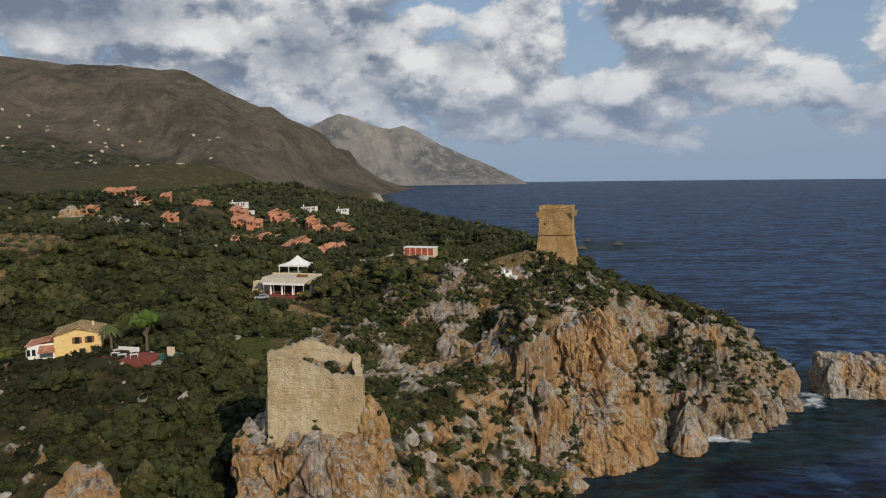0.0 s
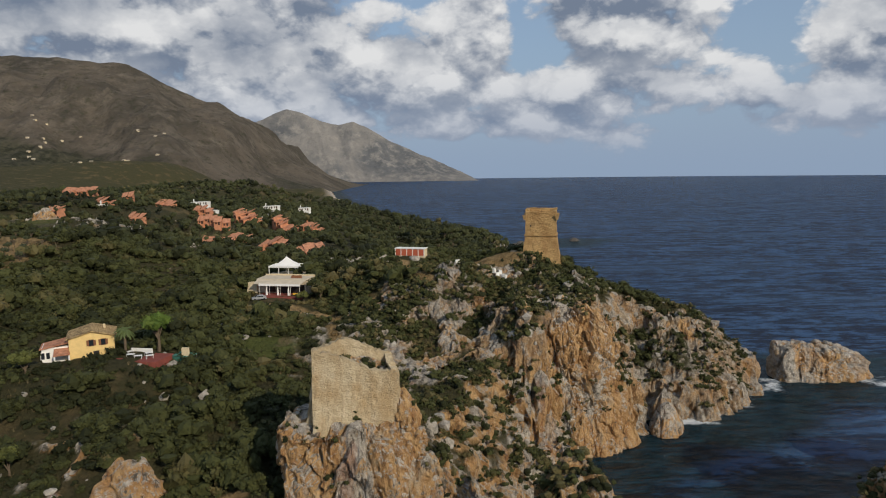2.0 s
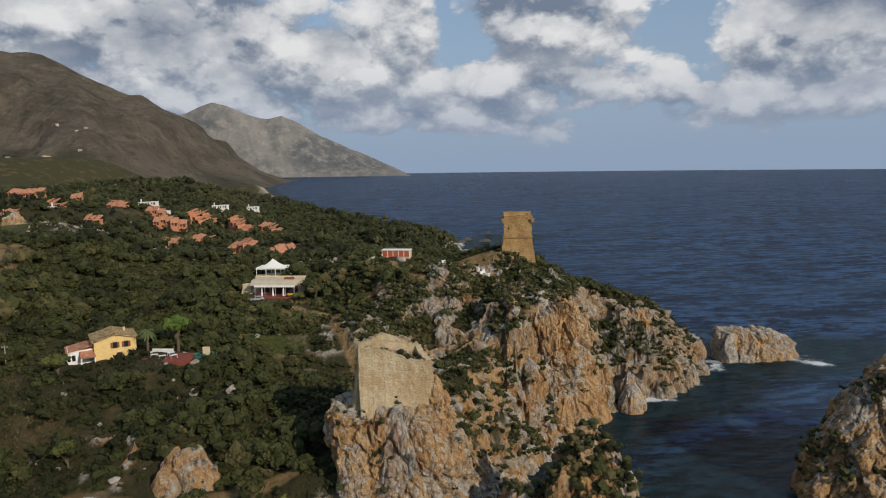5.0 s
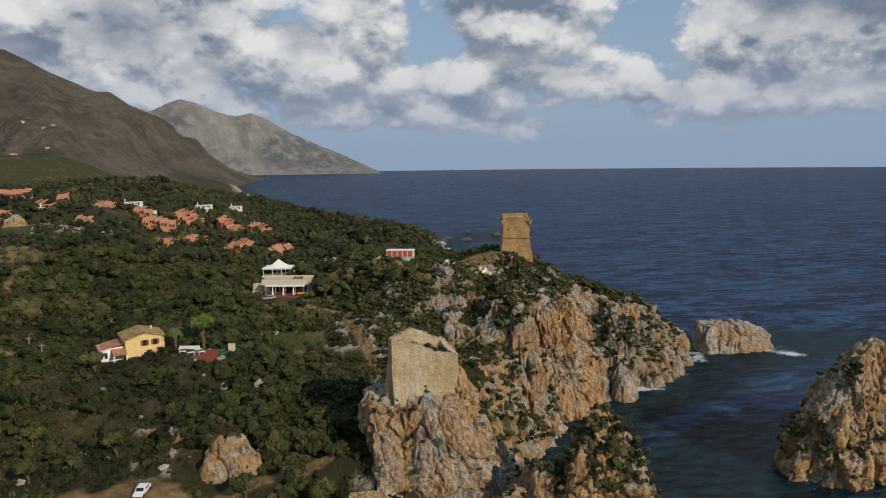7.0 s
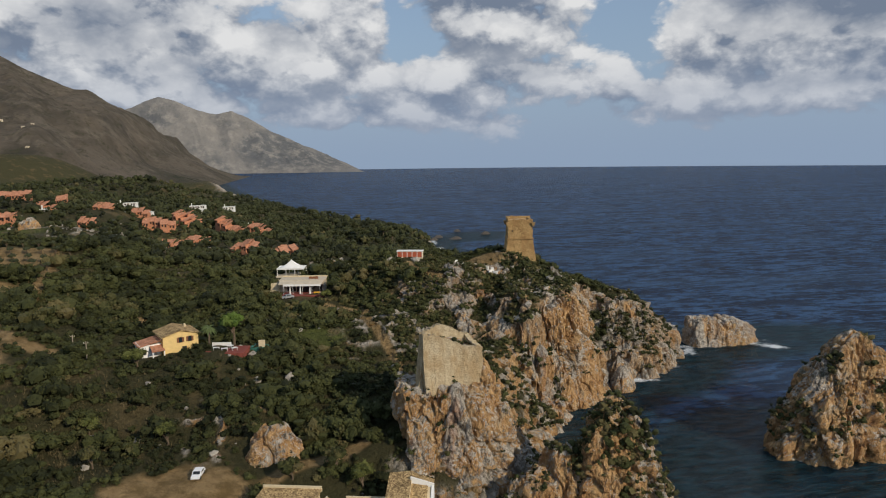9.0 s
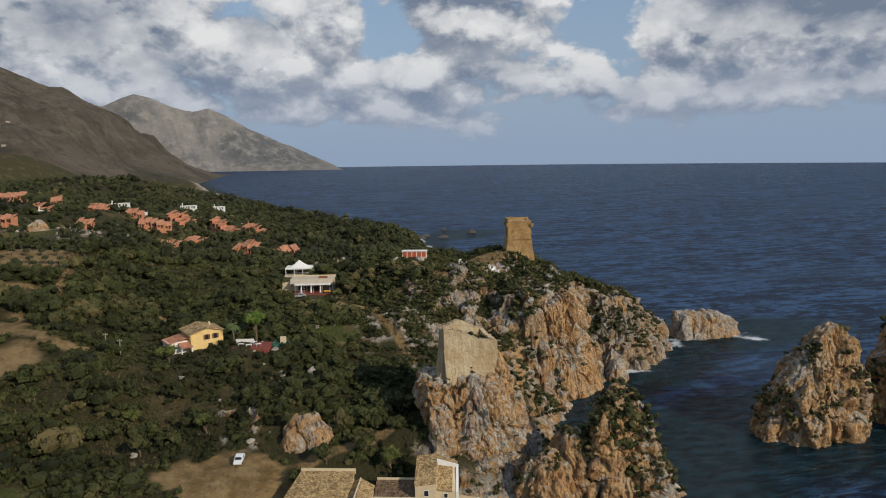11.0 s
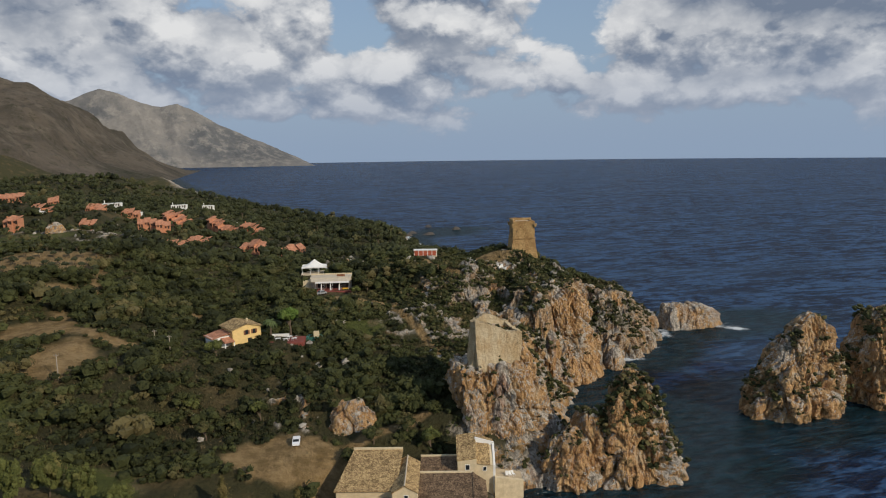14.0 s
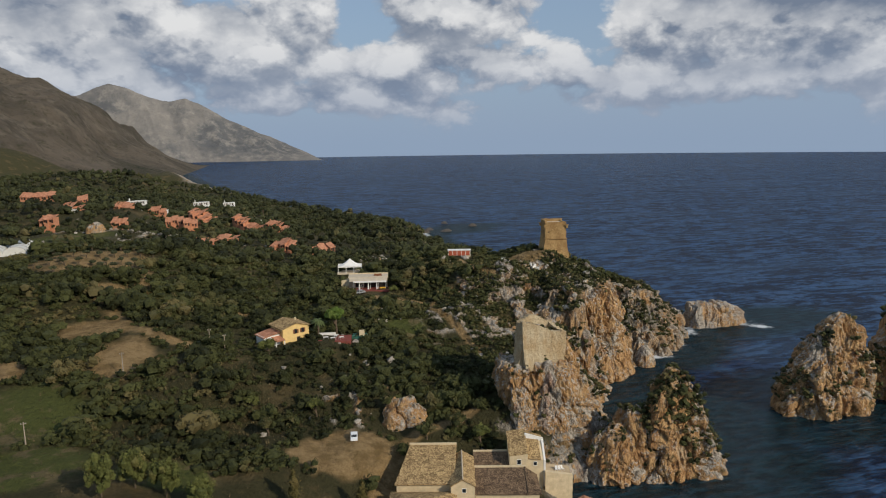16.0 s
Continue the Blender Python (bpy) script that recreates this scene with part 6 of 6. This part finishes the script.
def surface_points(ob, count, r, lo=0.35, box=None, hi=2.0, west=False):
    """Random spots on a rock mass whose slope is gentle enough to hold plants."""
    me = ob.data
    n = len(me.polygons)
    c, nr, ar = np.empty(n * 3, np.float32), np.empty(n * 3, np.float32), np.empty(n, np.float32)
    me.polygons.foreach_get("center", c)
    me.polygons.foreach_get("normal", nr)
    me.polygons.foreach_get("area", ar)
    c, nr = c.reshape(-1, 3), nr.reshape(-1, 3)
    ok = (nr[:, 2] > lo) & (nr[:, 2] < hi) & (c[:, 2] > 3)
    if west:
        ok |= (nr[:, 0] < -0.35) & (nr[:, 1] > -0.75) & (c[:, 2] > 6)
    if box:
        ok &= (c[:, 0] > box[0]) & (c[:, 0] < box[1]) & (c[:, 1] > box[2]) & (c[:, 1] < box[3])
    p = np.where(ok, ar, 0).astype(float)
    if p.sum() == 0:
        return np.zeros((0, 3))
    return c[r.choice(n, count, p=p / p.sum())].astype(float)


def make_cliff_plants():
    r = np.random.default_rng(41)
    spots, rads = [], []
    for ob, count, size, lo in ((crag, 150, 0.9, 0.3), (outcrop, 40, 0.8, 0.3), (buttress, 160, 1.1, 0.3), (shoulder, 40, 0.8, 0.3), (bluff, 150, 1.0, 0.45), (plinth, 50, 0.8, 0.4), (slab_rock, 120, 1.0, 0.35), (pinnacle, 10, 0.6, 0.5)):
        spots.append(surface_points(ob, count, r, lo))
        rads.append(np.full(count, size))
    for ob in scene.objects:
        if ob.name.startswith("sea_stack"):
            spots.append(surface_points(ob, 520, r, 0.4, None, 2.0, True))
            rads.append(np.full(520, 1.35))
        if ob.name.startswith("rock_shelf"):
            spots.append(surface_points(ob, 60, r, 0.5))
            rads.append(np.full(60, 0.9))
    spots.append(surface_points(ground, 700, r, 0.2, (-15, 90, 105, 200), 0.7))
    rads.append(np.full(700, 0.95))
    more = surface_points(ground, 4600, r, 0.40, (-34, 46, 106, 182))
    spots.append(more[(fbm(more[:, 0], more[:, 1], more[:, 2], 8, 3, 133) > -0.28) & (clearing(more[:, 0], more[:, 1]) < 0.3)])
    rads.append(np.full(len(spots[-1]), 1.15))
    more = surface_points(ground, 1500, r, 0.42, (44, 92, 158, 205))
    spots.append(more[fbm(more[:, 0], more[:, 1], more[:, 2], 8, 3, 134) > -0.05])
    rads.append(np.full(len(spots[-1]), 1.0))
    ruin_spots = np.stack([r.uniform(-28, -19, 26), r.uniform(95, 99, 26), np.full(26, 37.2)], 1)
    ruin_spots[:, 2] -= np.clip(ruin_spots[:, 0] + 25, 0, 9) * 0.25
    spots.append(ruin_spots)
    rads.append(np.full(26, 0.8))
    p, q = np.concatenate(spots), np.concatenate(rads)
    clump = fbm(p[:, 0], p[:, 1], p[:, 2], 9, 2, 130)
    keep = (clump > r.random(len(p)) * 0.35 - 0.2) | (p[:, 2] > 34)
    p, q = p[keep], q[keep]
    bushes("cliff_shrubs", p - np.array([0, 0, 0.2]), q * (0.5 + 0.9 * r.random(len(q))), 3, 6, np.full(len(q), 0.18), LEAF, "small dark shrubs rooted in the cliff ledges", r, 0.85)


def make_tree(name, x, y, h, crown, trunk_h, material, label, seed, flat=0.8, subs=9, leaves=40, leaf=0.22, group="", z=None, column=False, limbs=4, girth=1.0, clump=0.36):
    r = np.random.default_rng(seed)
    t = thing(name, x, y, (ground_z(x, y) if z is None else z) - 0.2, 0, label, "tree", group)
    bm = tube([(0, 0, 0), (0.05 * h * 0.3, 0, trunk_h * 0.6), (0, 0.03 * h, trunk_h * 1.15)], (0.045 * h + 0.05) * girth, (0.02 * h + 0.03) * girth, 8)
    part("trunk", bm, BARK, t)
    if column:
        cz = np.linspace(trunk_h * 0.7, h * 0.97, subs)
        k = np.sin(np.linspace(0.5, 2.95, subs)) ** 0.8
        centres = np.stack([r.normal(size=subs) * 0.12 * crown, r.normal(size=subs) * 0.12 * crown, cz], 1)
        radii = np.stack([crown * k, crown * k, np.full(subs, h / subs * 1.3)], 1) * (0.8 + 0.35 * r.random((subs, 1)))
    else:
        a = np.linspace(0, 2 * np.pi, subs, endpoint=False) + r.random(subs) * 0.8
        rad = crown * np.sqrt(r.random(subs)) * 0.72
        rad[0] = 0
        deep = r.normal(size=subs) * 0.08 * crown if clump > 0.3 else -r.random(subs) * 0.45 * h
        centres = np.stack([np.cos(a) * rad, np.sin(a) * rad, h - crown * flat * (0.35 + 0.4 * (rad / crown) ** 1.5) + deep], 1)
        radii = (crown * (clump + 0.6 * clump * r.random((subs, 1)))) * np.array([[1, 1, flat]])
    for i in range(limbs):
        c = centres[1 + i % (subs - 1)]
        part("limb", tube([(0, 0, trunk_h * 0.85), tuple(c * np.array([0.5, 0.5, 0.0]) + np.array([0, 0, (trunk_h + c[2]) / 2])), tuple(c)], 0.02 * h + 0.02, 0.02, 6), BARK, t)
    v, q, tr, tv = leaf_blobs(centres, radii, leaves, np.full(subs, leaf), np.clip(0.5 + 0.2 * r.normal(size=subs), 0, 1), r)
    ob = new("crown", np_mesh("crown", v, q, tr, material, True, tint=tv))
    ob.parent = t
    return t


def make_palm(x, y, h):
    t = thing("palm_tree", x, y, ground_z(x, y) - 0.2, 0, "date palm with arching green fronds beside the villa", "tree")
    part("trunk", tube([(0, 0, 0), (0.1, 0, h * 0.5), (0, 0.05, h)], 0.32, 0.24, 10), BARK, t)
    for i in range(22):
        a, lift = i * 2.4, 0.2 + 0.75 * ((i * 7) % 11) / 11
        c, s = math.cos(a), math.sin(a)
        bm = bmesh.new()
        prev = None
        for k in range(8):
            u = k / 7
            d = 2.4 * u
            z = h + lift * 2.2 * u - 2.6 * u * u * (1.3 - lift * 0.6)
            wid = 0.42 * math.sin(math.pi * min(1, 0.12 + u * 0.86))
            row = [bm.verts.new((c * d - s * o, s * d + c * o, z - abs(o) * 0.5)) for o in (-wid, 0, wid)]
            if prev:
                for j in (0, 1):
                    bm.faces.new((prev[j], prev[j + 1], row[j + 1], row[j]))
            prev = row
        part("frond", bm, PINE_PLAIN, t)


def make_trees():
    make_palm(-80.6, 139.6, 5.6)
    make_tree("umbrella_tree", -74.6, 143.2, 8.6, 3.3, 3.6, FRESH, "round-headed bright green tree with bare spreading limbs", 61, 1.0, 18, 60, 0.2, limbs=8)
    for i, (x, y, h) in enumerate(((-77.6, 68.3, 8.5), (-92.0, 67.0, 9.5), (-117, 66, 10), (-123, 68, 9.5), (-128, 63, 10.0), (-110, 62, 9.0))):
        make_tree("poplar" if i < 2 else "young_ash", x, y, h, 1.5 if i < 2 else 3.2, 1.5 if i < 2 else 2.2, POPLAR if i < 2 else FRESH_DULL, "slender yellow-green poplar by the dirt lot" if i < 2 else "tall young tree with thin pale stems and yellow-green leaves", 70 + i, 1.5, 9 if i < 2 else 46, 60 if i < 2 else 36, 0.2, "poplars by the lot" if i < 2 else "young trees by the field", column=i < 2, limbs=4 if i < 2 else 12, girth=1.0 if i < 2 else 0.35, clump=0.36 if i < 2 else 0.2)
    for i, (x, y, h, c) in enumerate(((-84.5, 103, 5.0, 2.4), (-97, 94, 4.5, 2.6), (-66, 100.5, 5, 2.2), (-96, 128, 5, 3.0), (-64, 84.5, 4.5, 2.8), (-58, 88, 4.5, 3.0), (-44, 86.5, 5.5, 3.0), (-49, 90.5, 5, 2.8), (-71, 186, 4.5, 2.2), (-101, 106, 4, 2.4), (-46, 186.5, 5.5, 3.2), (-44, 181.5, 5, 3.2), (-48.5, 180, 3.2, 2.0), (-66, 177.5, 3.5, 2.6))):
        make_tree("broadleaf_tree", x, y, h, c, 1.3, FRESH_DULL if i % 3 == 0 else LEAF, "small rounded broadleaf tree among dark scrub", 90 + i, 0.85, 9, 50, 0.22, "broadleaf trees")
    first = make_tree("olive_tree", -172, 215, 3.2, 1.5, 0.9, OLIVE, "small grey-green olive tree in an orchard row", 120, 0.85, 7, 20, 0.18, "olive orchard")
    r = random.Random(3)
    for row in range(4):
        for k in range(9):
            if row == 0 and k == 4:
                continue
            x, y = -181 + 5.0 * k + row * 0.8 + r.uniform(-0.4, 0.4), 202 + 9.0 * row + r.uniform(-0.4, 0.4)
            copy_thing(first, pose(x, y, ground_z(x, y) - 0.2, 0, 0, r.uniform(0, 360)))
    pines = [make_tree("stone_pine", -30, 330, 9, 3.6, 4.5, PINE, "tall dark pine behind the headland", 140 + k, 0.7 + 0.2 * k, 10, 40, 0.34, "pines on the skyline") for k in range(3)]
    for i in range(46):
        u = i / 45
        x, y = 28 - 150 * u + r.uniform(-12, 12) + (20 if i % 3 else -25), 330 + 330 * u + r.uniform(-25, 25)
        if shore_distance(np.array([x]), np.array([y]))[0] < 6:
            x -= 30
        m = pose(x, y, ground_z(x, y) - 0.3, 0, 0, r.uniform(0, 360))
        if i < 3:
            pines[i].matrix_basis = m
        else:
            copy_thing(pines[i % 3], m)
    hedge = np.linspace(0, 1, 26)
    hx, hy = -188 + 47 * hedge, 178 - 3 * hedge
    rr = np.random.default_rng(9)
    bushes("hedge_row", np.stack([hx, hy, height(hx, hy) + 0.8], 1), 2.3 + 0.8 * rr.random(26), 8, 16, np.full(26, 0.24), PINE, "thick row of dark trees below the orchard", rr, 1.0, None, "hedge")


def make_grass():
    r = np.random.default_rng(51)
    x, y = r.uniform(-165, -40, 36000), r.uniform(66, 175, 36000)
    w = 0.8 * near(x, y, -104, 106, 13) + 0.6 * near(x, y, -124, 94, 10) + 0.7 * near(x, y, -34, 140, 8) + 0.3 * near(x, y, -148, 150, 14) + 0.02
    ok = (r.random(len(x)) < w * 0.7) & (clearing(x, y) < 0.6)
    x, y = x[ok], y[ok]
    n = len(x)
    z = height(x, y)
    k = 5
    a = r.random((n, k)) * 6.283
    lean = 0.2 + 0.3 * r.random((n, k))
    h = (0.35 + 0.75 * r.random((n, 1))) * (0.7 + 0.5 * r.random((n, k)))
    bx, by = x[:, None] + np.cos(a) * 0.15, y[:, None] + np.sin(a) * 0.15
    sx, sy = -np.sin(a) * 0.06, np.cos(a) * 0.06
    tip = np.stack([bx + np.cos(a) * lean, by + np.sin(a) * lean, z[:, None] + h], -1)
    v = np.stack([np.stack([bx - sx, by - sy, z[:, None] + 0 * a], -1), np.stack([bx + sx, by + sy, z[:, None] + 0 * a], -1), tip], 2).reshape(-1, 3)
    t = np.arange(len(v)).reshape(-1, 3)
    tint = np.repeat(r.random(n), k * 3)
    ob = new("dry_grass", np_mesh("dry_grass", v, None, t, DRY, True, tint=tint))
    tagged(ob, "tufts of tall straw-coloured dry grass", "grass", kind="stuff")


def make_far_houses():
    """Pale houses scattered over the foot of the mountain."""
    deps = bpy.context.evaluated_depsgraph_get()
    trees = [BVHTree.FromObject(scene.objects[n], deps) for n in ("mountain_near", "ground")]
    r = random.Random(17)
    first = None
    for i in range(44):
        x, y = r.uniform(-1480, -960), r.uniform(1560, 1860)
        if i > 32:
            x, y = r.uniform(-900, -500), r.uniform(1350, 1800)
        hits = [tr.ray_cast(Vector((x, y, 900)), Vector((0, 0, -1)))[0] for tr in trees]
        z = max(h.z for h in hits if h)
        m = pose(x, y, z - 1.5, 0, 0, r.uniform(-40, 40))
        if first is None:
            first = thing("mountain_house", x, y, z, 0, "tiny pale house on the mountain slope", "house", "houses on the mountain")
            part("wall", box(-3.6, 3.6, -3, 3, -4, 3.4, 0.1), CREAM, first)
            part("roof", gable_roof(-3.6, 3.6, -3, 3, 3.4, 4.6, 0.4, 0.3, "x"), BEIGE, first)
            for wx in (-2, 0, 2):
                window(first, wx, -3, 0.8, 1.2, 1.6, "front", WHITE)
            first.matrix_basis = m
        else:
            copy_thing(first, m)


def leaf_sheet(name, base):
    return plain(name, base, 0.6, 0.35, 4.0, 0.0)


RUBBLE_ROCK = plain("pale_limestone", (0.30, 0.275, 0.235), 0.95, 0.5, 1.1, 0.12)
PINE_PLAIN = leaf_sheet("palm_fronds", (0.075, 0.10, 0.03))
FRESH_DULL = leaf_material("yellow_green_leaves", (0.055, 0.066, 0.018), (0.15, 0.16, 0.045), (0.18, 0.16, 0.055))
OLIVE = leaf_material("olive_leaves", (0.03, 0.038, 0.018), (0.085, 0.095, 0.048), (0.10, 0.10, 0.055))
field_rock = rock_mass("field_outcrop", -171, 268, 7, 6, 53, 40, 2.2, 41, ROCK, ((0, 1.0), (0.6, 0.8), (1, 0.45)), (0, 0), 0.0, 0.6)
tagged(field_rock, "ochre limestone outcrop above the green field", "rock")
make_boulders()
make_dry_wall(((-60.5, 156.5), (-55, 160), (-49, 163.5), (-44, 166)), 81)
make_cliff_plants()
make_trees()
make_grass()
make_far_houses()
